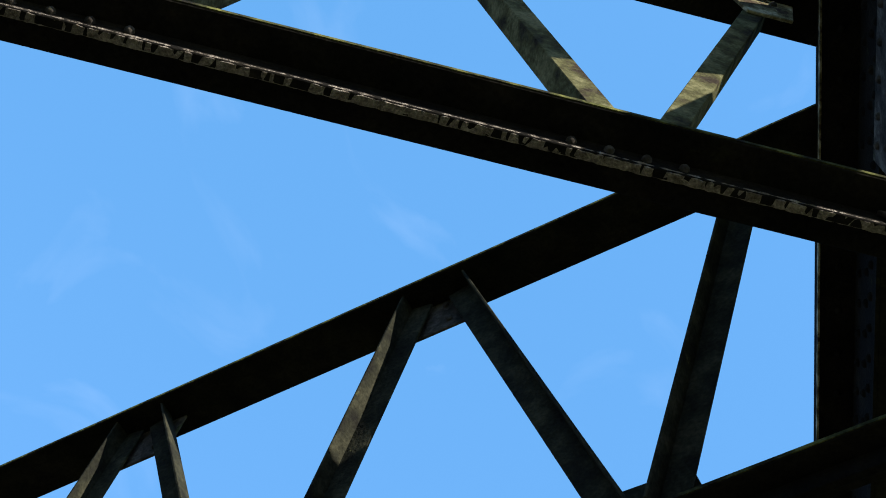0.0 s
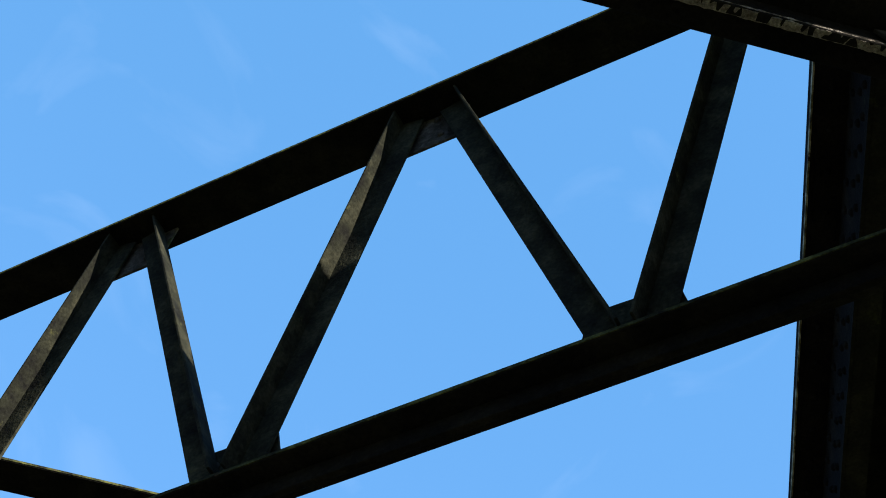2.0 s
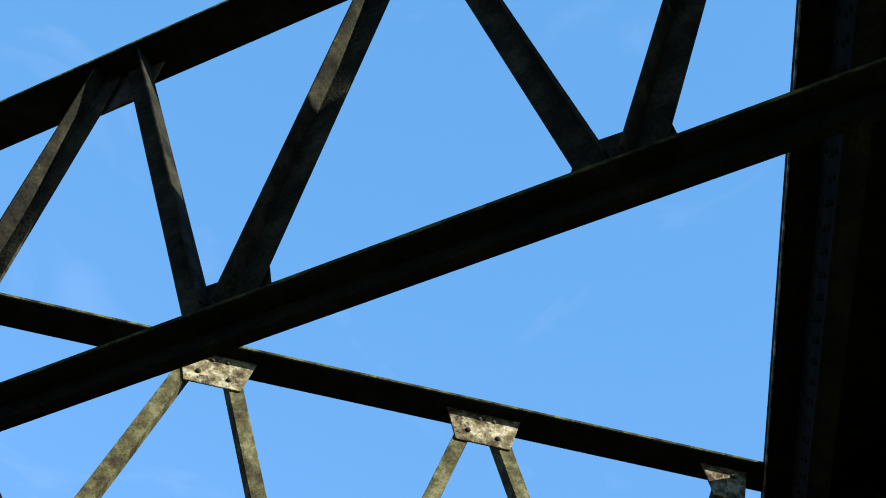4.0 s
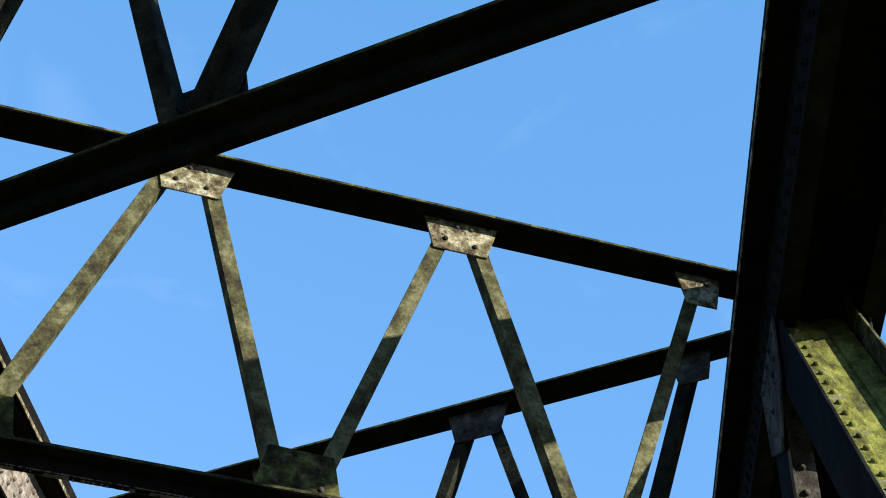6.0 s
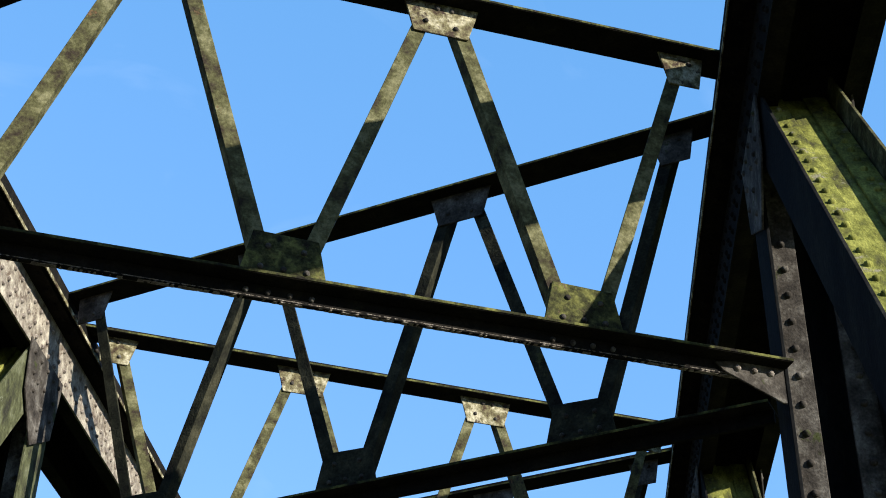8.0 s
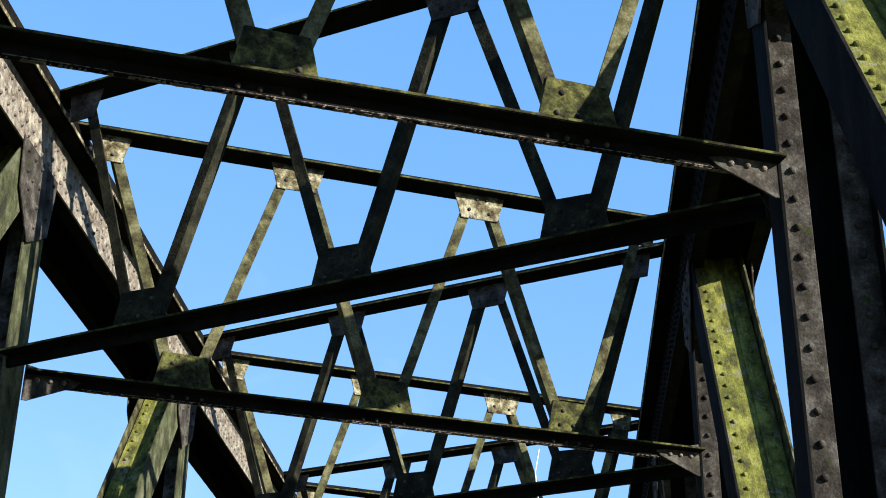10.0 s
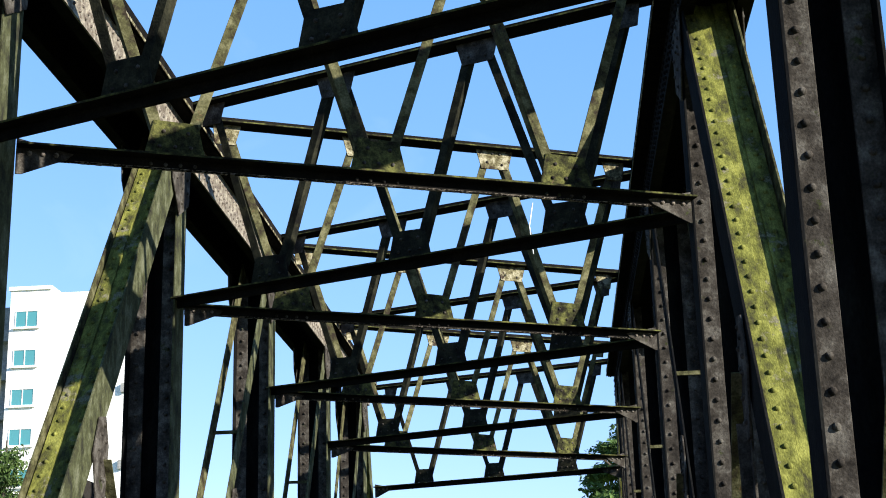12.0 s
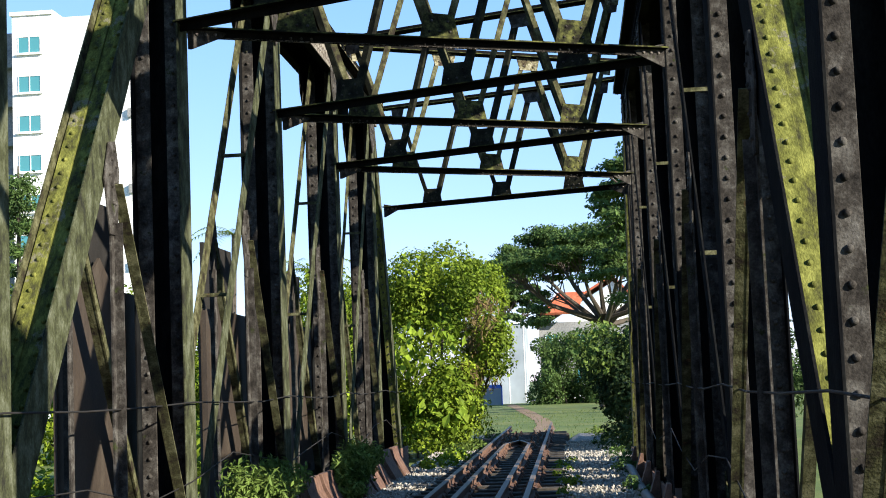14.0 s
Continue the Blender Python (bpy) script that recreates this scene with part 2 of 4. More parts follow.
def bar(bm, p0, p1, w, h, side=(0, 0, 1), sx=0.0, sh=0.0):
    """A box from p0 to p1: w across (along the cross direction), h along the side direction; sx, sh shift it."""
    p0, p1 = Vector(p0), Vector(p1)
    d = (p1 - p0).normalized()
    s = Vector(side)
    s = (s - d * s.dot(d)).normalized()
    c = d.cross(s).normalized()
    vs = []
    for p in (p0, p1):
        for a, b in ((-1, -1), (1, -1), (1, 1), (-1, 1)):
            vs.append(bm.verts.new(p + c * (a * w / 2 + sx) + s * (b * h / 2 + sh)))
    for f in ((0, 1, 2, 3), (7, 6, 5, 4), (0, 4, 5, 1), (1, 5, 6, 2), (2, 6, 7, 3), (3, 7, 4, 0)):
        bm.faces.new([vs[i] for i in f])
    return bm


def slab(bm, pts, off):
    """A flat polygon with thickness: pts in order, off the vector through it."""
    off = Vector(off)
    a = [bm.verts.new(Vector(p)) for p in pts]
    b = [bm.verts.new(Vector(p) + off) for p in pts]
    bm.faces.new(a)
    bm.faces.new(b[::-1])
    for i in range(len(a)):
        j = (i + 1) % len(a)
        bm.faces.new((a[i], b[i], b[j], a[j]))
    return bm


def box(bm, lo, hi):
    x0, y0, z0 = lo
    x1, y1, z1 = hi
    return slab(bm, ((x0, y0, z0), (x1, y0, z0), (x1, y1, z0), (x0, y1, z0)), (0, 0, z1 - z0))


def bevelled(bm, w=0.003):
    bmesh.ops.bevel(bm, geom=bm.edges[:], offset=w, segments=1, affect="EDGES", clamp_overlap=True)
    return bm


def dome(places, n, r):
    """Rivet heads at the places, on a face of normal n, as one set of verts and faces."""
    n = Vector(n).normalized()
    a = n.orthogonal().normalized()
    b = n.cross(a)
    V, F = [], []
    for p in places:
        p = Vector(p)
        k = len(V)
        for h, q in ((-0.3, 1.0), (0.45, 0.86), (0.8, 0.45)):
            for i in range(8):
                t = i * math.pi / 4
                V.append(p + (a * math.cos(t) + b * math.sin(t)) * r * q + n * r * h)
        V.append(p + n * r * 0.92)
        for j in (0, 8):
            for i in range(8):
                F.append((k + j + i, k + j + (i + 1) % 8, k + j + 8 + (i + 1) % 8, k + j + 8 + i))
        for i in range(8):
            F.append((k + 16 + i, k + 16 + (i + 1) % 8, k + 24))
    return V, F


def rivets(places, n, r, material, parent):
    V, F = dome(places, n, r)
    return tagged(raw("rivets", V, F, material, parent, smooth=True), kind="stuff")


def between(a, b, step, inset=0.0):
    a, b = Vector(a), Vector(b)
    length = (b - a).length - 2 * inset
    n = max(1, round(length / step))
    d = (b - a).normalized()
    return [a + d * (inset + length * i / n) for i in range(n + 1)]


def ragged(a, b, w, h, seed, step=0.009):
    """A crusted lip along a line: a bar whose section varies from place to place."""
    rng = np.random.default_rng(seed)
    pts = between(a, b, step)
    d = (Vector(b) - Vector(a)).normalized()
    c = d.cross(Vector((0, 0, 1))).normalized()
    n = len(pts)
    low = np.convolve(rng.random(n + 8), np.ones(9) / 9, "valid") * 0.9 + rng.random(n) * 0.35
    V, F = [], []
    for i, p in enumerate(pts):
        t, hh = w * (0.85 + 0.22 * rng.random()), h * (0.6 + 0.7 * low[i])
        for x, z in ((-t, 0), (-t * 0.9, -hh), (t * 0.7, -hh * (0.8 + 0.4 * rng.random())), (t, 0)):
            V.append(p + c * x + Vector((0, 0, z)))
        if i:
            k = 4 * i
            for j in range(4):
                F.append((k - 4 + j, k - 4 + (j + 1) % 4, k + (j + 1) % 4, k + j))
    return V, F


# ---- the bridge: plan ----
RIGHT, LEFT = 0.894, -2.833          # inner faces of the two trusses
DEEP = 0.43                        # width of a truss member, inner to outer face
PANEL_Y = 3.63
Z_TOP, Z_CHORD, Z_FLOOR = 5.45, 5.13, 0.0
Z_UP, Z_LOW = 5.508, 3.969           # flanges of the lattice girders overhead
NODES = range(-1, 7)
END_POST = {"left": 21.05, "right": 21.2}
# where the square girders meet the trusses
GIRDER_Y = {"left": (0.09, 3.63, 7.11, 10.67, 14.28, 17.87), "right": (1.435, 5.02, 8.63, 12.32, 16.10, 19.86)}


def node_y(side, k):
    ys, n = GIRDER_Y[side], min(max(k, 0), 5)
    return ys[n] + PANEL_Y * (k - n) + (-0.18 if side == "left" else 0.07)


END_Y = 21.6
# overhead lattice girders
UPPER = (-2.602, -1.518, -0.434, 0.650)
LOWER = (-2.050, -0.966, 0.118)


def lattice_girder(name, a, b, seed, label, crust, shift=0.0, wide=0.064, front=False, lean=0.0, nudge=0.0, tuck=0.0):
    """A light girder between plan points a (left) and b (right): tee struts, gussets and angle bars."""
    a, b = Vector(a), Vector(b)
    run = (b - a)
    along = run.normalized()
    face = Vector((along.y, -along.x, 0))          # towards the south
    if face.y > 0:
        face = -face
    base = (a + b) / 2
    g = thing(name, (base.x, base.y, Z_LOW), label, "lattice girder", "lattice girders overhead")

    def at(x, z, out=0.0):
        p = a + run * ((x - a.x) / run.x)
        return Vector((p.x, p.y - lean * (z - Z_LOW) / (Z_UP - Z_LOW), z)) + face * out
    xa, xb = a.x, b.x
    upper, lower = [x + shift for x in UPPER], list(LOWER)
    z_up, z_low = Z_UP, Z_LOW
    back = -0.034 if front else 0.0              # some girders carry their bars in front of the gussets
    for nm, z, x0, x1 in (("top_strut", z_up, xa - 0.05, xb + 0.05), ("bottom_strut", z_low, xa, xb)):
        bm = bmesh.new()
        bar(bm, at(x0, z), at(x1, z), 0.15 if front and z == z_low else 0.172, 0.012)
        s = -1 if nm == "bottom_strut" else 1
        bar(bm, at(x0, z + s * 0.034), at(x1, z + s * 0.034), 0.022, 0.056)
        # strut colour holds the shade of its underside
        part(nm, bevelled(bm, 0.002), SHADE_BLACK, g, "steel tee coloured black as in shade, with a mossy edge")
        edge = bmesh.new()
        half = 0.076 if front and z == z_low else 0.087
        bar(edge, at(x0, z + 0.003, half), at(x1, z + 0.003, half), 0.004, 0.011)
        part("mossy_edge", edge, GUSS, g)
    if crust:
        V, F = ragged(at(xa, z_low - 0.054), at(xb, z_low - 0.054), 0.0125, 0.008, seed)
        tagged(raw("rust_crust", V, F, FLAKE, g, "flaking rusty lower lip"), kind="stuff")
    heads = []
    for i, x in enumerate(upper):
        bm = bmesh.new()
        l, r, l2, r2 = 0.16, 0.16, 0.112, 0.112
        if i == 0:
            l, l2 = 0.06, 0.04
        if i == 3:
            r, r2 = 0.05, 0.02
        slab(bm, (at(x - l, z_up + 0.02, 0.006 + back), at(x + r, z_up + 0.02, 0.006 + back), at(x + r2, z_up - 0.175, 0.006 + back), at(x - l2, z_up - 0.175, 0.006 + back)), face * 0.010)
        gus = part("gusset", bevelled(bm, 0.002), LICHEN if crust else POST, g, "lichened gusset plate")
        hh = [at(x + q * 0.85, z_up - p, 0.016 + back) for p, q in ((0.035, -0.02), (0.035, 0.05), (0.115, -0.075), (0.13, 0.07))]
        if i == 3:
            hh = [at(x - 0.02, z_up - 0.05, 0.016 + back)]
        rivets(hh, face, 0.013, POST, gus)
    for x in lower:
        bm = bmesh.new()
        slab(bm, (at(x - 0.115, z_low + 0.225, 0.006 + back), at(x + 0.115, z_low + 0.215, 0.006 + back), at(x + 0.155, z_low + 0.02, 0.006 + back), at(x - 0.155, z_low + 0.02, 0.006 + back)), face * 0.010)
        # slanting girders get the shaded steel on their lower gussets
        gus = part("gusset", bevelled(bm, 0.002), GUSS if crust else DARKBAR, g, "mossy gusset plate" if crust else "gusset plate darkened as in shade")
        rivets([at(x + q, z_low + p, 0.016 + back) for p, q in ((0.16, -0.06), (0.155, 0.065), (0.07, -0.08), (0.07, 0.0), (0.07, 0.08))], face, 0.013, POST, gus)
        if crust:
            rivets([at(x + q, z_low - 0.035, 0.013) for q in (-0.12, -0.045, 0.03, 0.105)], face, 0.012, POST, g)
    k = 0
    for i, x in enumerate(lower):
        for u, s in ((upper[i], 1), (upper[i + 1], -1)):
            off = nudge if i == 0 and s < 0 else (tuck if i == 2 and s > 0 else 0.0)
            p, q = at(u + s * 0.06 + off, z_up - 0.05), at(x - s * 0.062 + off, z_low + 0.075)
            if front:
                p, q = at(u + s * 0.05 + (0.05 if i == 2 else 0.015), z_up - 0.012), at(x - s * 0.055, z_low + 0.05)
            bm = bmesh.new()
            bar(bm, p, q, wide, 0.010, face)
            # outstanding leg of the angle, on the inner edge of the bar
            bar(bm, p, q, 0.009, 0.065, face, sx=(wide / 2 - 0.004) * (-s if front else s), sh=0.033 if front else -0.033)
            # bars: mossy steel on square girders, its shaded copy on slanting ones
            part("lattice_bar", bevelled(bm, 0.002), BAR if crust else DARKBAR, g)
            k += 1
    return g


def knee(parent, x_in, y, side, way, z=Z_LOW):
    """A triangular plate under the end of a strut, against the post."""
    s = 1 if side == "right" else -1
    w = Vector(way).normalized()
    p = Vector((x_in, y, 0))
    face = Vector((w.y, -w.x, 0))
    if face.y > 0:
        face = -face

    def at(u, zz, o=0.0):
        q = p - w * u + face * o
        return Vector((q.x, q.y, zz))
    bm = bmesh.new()
    slab(bm, (at(0.30, z - 0.02, 0.014), at(0.0, z + 0.05, 0.014), at(0.0, z - 0.155, 0.014), at(0.03, z - 0.155, 0.014), at(0.27, z - 0.052, 0.014)), face * 0.010)
    pl = part("knee_plate", bevelled(bm, 0.002), POST, parent, "weathered triangular knee plate")
    rivets([at(u, z - 0.035, 0.024) for u in (0.07, 0.14, 0.21)], face, 0.016, FLAKE, pl)


# ---- side trusses ----
def truss_side(side):
    s = 1 if side == "right" else -1
    xi = RIGHT if side == "right" else LEFT
    xo = xi + s * DEEP
    # left truss faces the sun: its inner faces get paler colours
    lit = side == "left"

    # top chord: two webs and a cover, open below
    y0, y1 = node_y(side, -2), END_Y
    ch = thing("top_chord", (xi + s * DEEP / 2, (y0 + y1) / 2, Z_CHORD), "riveted steel top chord box, black as in shade, its flaking web paled where sunlit", "bridge chord", "top chords")
    for nm, x in (("inner_web", xi), ("outer_web", xo)):
        bm = bmesh.new()
        box(bm, (x - 0.007, y0, Z_CHORD), (x + 0.007, y1, Z_TOP - 0.012))
        # left inner web pale for sun, right one black for shade
        w = part(nm, bm, PALE if (lit and nm == "inner_web") else SHADE_BLACK, ch)
        sx = -s if nm == "inner_web" else s
        bm = bmesh.new()
        for z, t in ((Z_CHORD + 0.006, 0), (Z_TOP - 0.020, 1)):
            bar(bm, (x + sx * (0.05 if t else -0.045), y0, z), (x + sx * (0.05 if t else -0.045), y1, z), 0.10 if t else 0.08, 0.012)
        part("flange_angle", bm, SHADE_BLACK, ch, "flange coloured black as in shade, with a thin lit edge")
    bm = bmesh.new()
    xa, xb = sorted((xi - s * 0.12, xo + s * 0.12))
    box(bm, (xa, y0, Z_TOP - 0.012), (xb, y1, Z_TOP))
    # seen from below only, so coloured as shaded
    part("cover_plate", bm, SHADE_BLACK, ch)
    bm = bmesh.new()
    xe = xi - s * 0.122
    bar(bm, (xe, y0, Z_TOP - 0.01), (xe, y1, Z_TOP - 0.01), 0.006, 0.022)
    part("mossy_edge", bm, LICHEN, ch)
    bm = bmesh.new()
    xe = xi - s * 0.07
    bar(bm, (xe, y0, Z_TOP + 0.038), (xe, y1, Z_TOP + 0.038), 0.10, 0.076)
    part("top_rim", bevelled(bm, 0.004), SHADE_BLACK, ch)
    rr = []
    for z, st, o in ((Z_CHORD + 0.06, 0.11, 0.0), (Z_CHORD + 0.12, 0.11, 0.055), (Z_TOP - 0.10, 0.11, 0.0)):
        rr += [(xi - s * 0.007, y, z) for y in np.arange(y0 + 3 + o, y1, st)]
    # rivet heads follow the web: pale where sunlit, black where shaded
    rivets(rr, (-s, 0, 0), 0.016, FLAKE if lit else SHADE_BLACK, ch)
    rr = [(xi - s * 0.06, y, Z_TOP - 0.026) for y in np.arange(y0 + 3, y1, 0.16)]
    rivets(rr, (0, 0, -1), 0.014, SHADE_BLACK, ch)

    # bottom chord, a low trough of rusty plates
    bc = thing("bottom_chord", (xi + s * DEEP / 2, (y0 + y1) / 2, -0.2), "rust-brown steel bottom chord along the deck edge", "bridge chord", "bottom chords")
    for nm, x in (("inner_web", xi - s * 0.02), ("outer_web", xo)):
        bm = bmesh.new()
        box(bm, (x - 0.01, y0, -0.32), (x + 0.01, y1 + 2.4, 0.20 if lit else 0.06))
        part(nm, bm, RUST, bc)
    bm = bmesh.new()
    xa, xb = sorted((xi - s * 0.02, xo))
    box(bm, (xa, y0, -0.30), (xb, y1 + 2.4, -0.28))
    part("bottom_plate", bm, RUST, bc)

    for k in NODES:
        y = node_y(side, k) if k < 6 else END_POST[side]
        xo = xi + s * 0.37
        # post: two plates, four angles and a set-back cover
        po = thing("bridge_post", (xi + s * DEEP / 2, y, Z_FLOOR), "riveted steel post with weathered angles, recessed web coloured dark as in shade", "bridge post", "posts of the trusses")
        zt = Z_CHORD + 0.02
        for nm, x in (("inner_plate", xi), ("outer_plate", xo)):
            bm = bmesh.new()
            d = s if nm == "inner_plate" else -s
            box(bm, (min(x, x + d * 0.014), y - 0.10, -0.05), (max(x, x + d * 0.014), y + 0.17, zt))
            # inner plate: lit colour on the left, shaded colour on the right
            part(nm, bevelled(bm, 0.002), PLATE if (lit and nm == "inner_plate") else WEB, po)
        bm = bmesh.new()
        xa, xb = sorted((xi + s * 0.014, xo - s * 0.014))
        box(bm, (xa, y + 0.12, -0.05), (xb, y + 0.132, zt))
        # set-back web: the recess's shade is part of its colour
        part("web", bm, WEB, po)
        for nm, x in (("inner", xi + s * 0.014), ("outer", xo - s * 0.014)):
            d = s if nm == "inner" else -s
            bm = bmesh.new()
            xa, xb = sorted((x, x + d * 0.11))
            box(bm, (xa, y - 0.018, -0.05), (xb, y - 0.002, zt))
            yy = y - 0.018
            an = part("flange_angle", bevelled(bm, 0.002), POST, po, "rough weathered riveted flange")
            rivets([((xa + xb) / 2, yy, z) for z in np.arange(0.1, zt - 0.1, 0.125)], (0, -1, 0), 0.018, POST, an)

        for nm, x in (("inner", xi), ("outer", xo)):
            e = -s if nm == "inner" else s
            bm = bmesh.new()
            slab(bm, [(x + e * 0.008, y + p, q) for p, q in ((-0.34, 5.16), (0.22, 5.16), (0.17, 4.78), (-0.10, 4.62), (-0.30, 4.86))], (e * 0.010, 0, 0))
            ng = part("node_gusset", bevelled(bm, 0.002), POST, po, "weathered riveted gusset plate")
            rivets([(x + e * 0.018, y + p, q) for p, q in ((-0.27, 5.1), (-0.16, 5.1), (-0.05, 5.1), (0.06, 5.1), (0.15, 5.1), (0.11, 4.98), (0.11, 4.87), (-0.05, 4.98), (-0.05, 4.86), (-0.05, 4.74), (-0.16, 4.97), (-0.2, 4.9), (-0.24, 4.99))], (e, 0, 0), 0.015, POST, ng)
        # diagonal: from the head of this post to the foot of the one before
        yb = node_y(side, k - 1)
        a, b = (-0.15, -0.18) if side == "right" else ((-0.05, -0.24) if k <= 3 else (-0.12, 0.10))
        top, bot = Vector((0, y + a, Z_CHORD + 0.06)), Vector((0, yb + b, 0.02))
        heavy = (side == "left" and k <= 3) or (side == "right" and k <= 2)
        d = (top - bot).normalized()
        up = Vector((0, -d.z, d.y))
        mid = (top + bot) / 2
        dg = thing("bridge_diagonal", (xi + s * DEEP / 2, bot.y, 0), "mossy riveted steel diagonal, its trough green in the sun" if heavy else "slim double-plate steel diagonal with tie bars", "bridge diagonal", "diagonals of the trusses")
        wide = 0.28 if lit else 0.33
        xo = xi + s * wide
        depth = 0.25 if heavy else 0.16
        for nm, x in (("inner_plate", xi), ("outer_plate", xo)):
            e = s if nm == "inner_plate" else -s
            bm = bmesh.new()
            o = Vector((x + e * 0.008 + (0.003 * e), 0, 0))
            more = 0.035 if heavy and nm == ("outer_plate" if s > 0 else "inner_plate") else 0.0
            bar(bm, bot + o, top + o, 0.014, depth + more, up, sh=more / 2)
            # diagonal's inner plate likewise lit on the left, shaded on the right
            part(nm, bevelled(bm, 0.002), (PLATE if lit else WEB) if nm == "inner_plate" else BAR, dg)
        if heavy:
            bm = bmesh.new()
            c = Vector((xi + s * wide / 2, 0, 0))
            bar(bm, bot + c, top + c, wide - 0.05, 0.012, up, sh=0.05)
            part("cover_plate", bm, MOSS, dg, "green mossy cover plate")
            for x in (xi + s * 0.075, xo - s * 0.075):
                bm = bmesh.new()
                o = Vector((x, 0, 0))
                bar(bm, bot + o, top + o, 0.095, 0.012, up, sh=0.063)
                an = part("flange_angle", bevelled(bm, 0.002), MOSS, dg)
                rivets(between(bot + o + up * 0.069, top + o + up * 0.069, 0.115, 0.2), up, 0.017, MOSS, an)
        else:
            for f in (0.385, 0.64):
                q = bot + (top - bot) * f
                bm = bmesh.new()
                bar(bm, (xi, q.y, q.z), (xo, q.y, q.z), 0.03, 0.03)
                part("tie_bar", bm, BAR, dg)
        # splice plate at mid height, hanger and sub-diagonal
        for nm, x in (("inner", xi), ("outer", xo)):
            e = -s if nm == "inner" else s
            xx = x + e * 0.004
            bm = bmesh.new()
            m = mid + Vector((0, 0.14 if lit else 0.0, -0.05))
            slab(bm, [(xx, m.y + p, m.z + q) for p, q in ((-0.12, -0.02), (-0.02, 0.22), (0.10, 0.24), (0.17, 0.06), (0.12, -0.36), (-0.02, -0.36))], (e * 0.012, 0, 0))
            sp = part("splice_plate", bevelled(bm, 0.002), POST, dg, "brown riveted splice plate")
            rivets([(xx + e * 0.012, m.y + p, m.z + q) for p, q in ((-0.03, 0.02), (0.02, 0.12), (0.07, 0.18), (0.02, -0.05), (0.08, -0.02), (0.03, -0.16), (0.08, -0.16), (0.03, -0.28), (0.08, -0.28), (0.10, 0.08))], (e, 0, 0), 0.016, POST, sp)
            bm = bmesh.new()
            bar(bm, (x, m.y + 0.05, m.z - 0.28), (x, m.y + 0.05, 0.0), 0.07, 0.012, (1, 0, 0))
            bar(bm, (x, m.y + 0.05, m.z - 0.28), (x, m.y + 0.05, 0.0), 0.010, 0.06, (1, 0, 0), sx=-0.03, sh=0.03 * e)
            part("hanger", bm, POST, dg)
            bm = bmesh.new()
            p, q = Vector((x, m.y + 0.10, m.z - 0.02)), Vector((x, y - 0.10, 0.05))
            bar(bm, p, q, 0.075, 0.012, (1, 0, 0))
            bar(bm, p, q, 0.010, 0.07, (1, 0, 0), sx=0.03, sh=0.03 * e)
            part("sub_diagonal", bm, BAR, dg)


def end_raker(side, y0, y1):
    """The sloping end post from the chord's end down to the bearing: two plates and a cover."""
    s = 1 if side == "right" else -1
    xi = RIGHT if side == "right" else LEFT
    xo = xi + s * DEEP
    th = thing("end_post", (xi + s * DEEP / 2, y1, -0.1), "mossy sloping riveted steel end post of the truss", "bridge post", "sloping end posts")
    top, bot = Vector((0, y0, Z_CHORD + 0.1)), Vector((0, y1, -0.1))
    d = (top - bot).normalized()
    up = Vector((0, d.z, -d.y))
    for nm, x in (("inner_plate", xi), ("outer_plate", xo)):
        o = Vector((x, 0, 0))
        part(nm, bevelled(bar(bmesh.new(), bot + o, top + o, 0.014, 0.24, up), 0.002), PLATE, th)
        e = s if nm == "inner_plate" else -s
        o = Vector((x + e * 0.06, 0, 0))
        an = part("flange_angle", bevelled(bar(bmesh.new(), bot + o, top + o, 0.10, 0.012, up, sh=-0.10), 0.002), MOSS, th)
        rivets(between(bot + o - up * 0.106, top + o - up * 0.106, 0.13, 0.2), -up, 0.016, POST, an)
    o = Vector((xi + s * DEEP / 2, 0, 0))
    # cover between the plates, in the web colour that holds shade
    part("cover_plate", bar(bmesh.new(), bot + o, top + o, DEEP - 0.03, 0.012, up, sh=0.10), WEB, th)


truss_side("left")
truss_side("right")
end_raker("left", 21.15, 23.5)
end_raker("right", 21.5, 24.0)

# far and near ends of the slanting girders
SLANT = ((3.29, 1.82), (6.86, 5.34), (10.47, 8.89), (14.09, 12.56), (17.68, 16.2), (22.24, 20.91))
for k in range(6):
    yl, yr = GIRDER_Y["left"][k], GIRDER_Y["right"][k]
    g = lattice_girder("lattice_girder", (LEFT, yl, 0), (RIGHT, yr, 0), 10 + k, "black overhead lattice girder with lichened gussets and mossy bars", True, nudge=-0.045 if k == 1 else 0.0, tuck=0.07 if k == 0 else 0.0)
    way = Vector((RIGHT - LEFT, yr - yl, 0))
    knee(g, RIGHT, yr, "right", way)
    knee(g, LEFT, yl, "left", -way)
    far, near = SLANT[k]
    g = lattice_girder("lattice_girder", (LEFT, far, 0), (RIGHT, near, 0), 40 + k, "slanting overhead lattice girder, struts and mossy bars darkened as in shade", False, -0.07 if k == 0 else 0.0, 0.088 if k == 0 else 0.064, k == 0, 0.10 if k == 0 else 0.0)
    way = Vector((RIGHT - LEFT, near - far, 0))
    if k == 5:
        knee(g, RIGHT, near, "right", way)
        knee(g, LEFT, far, "left", -way)

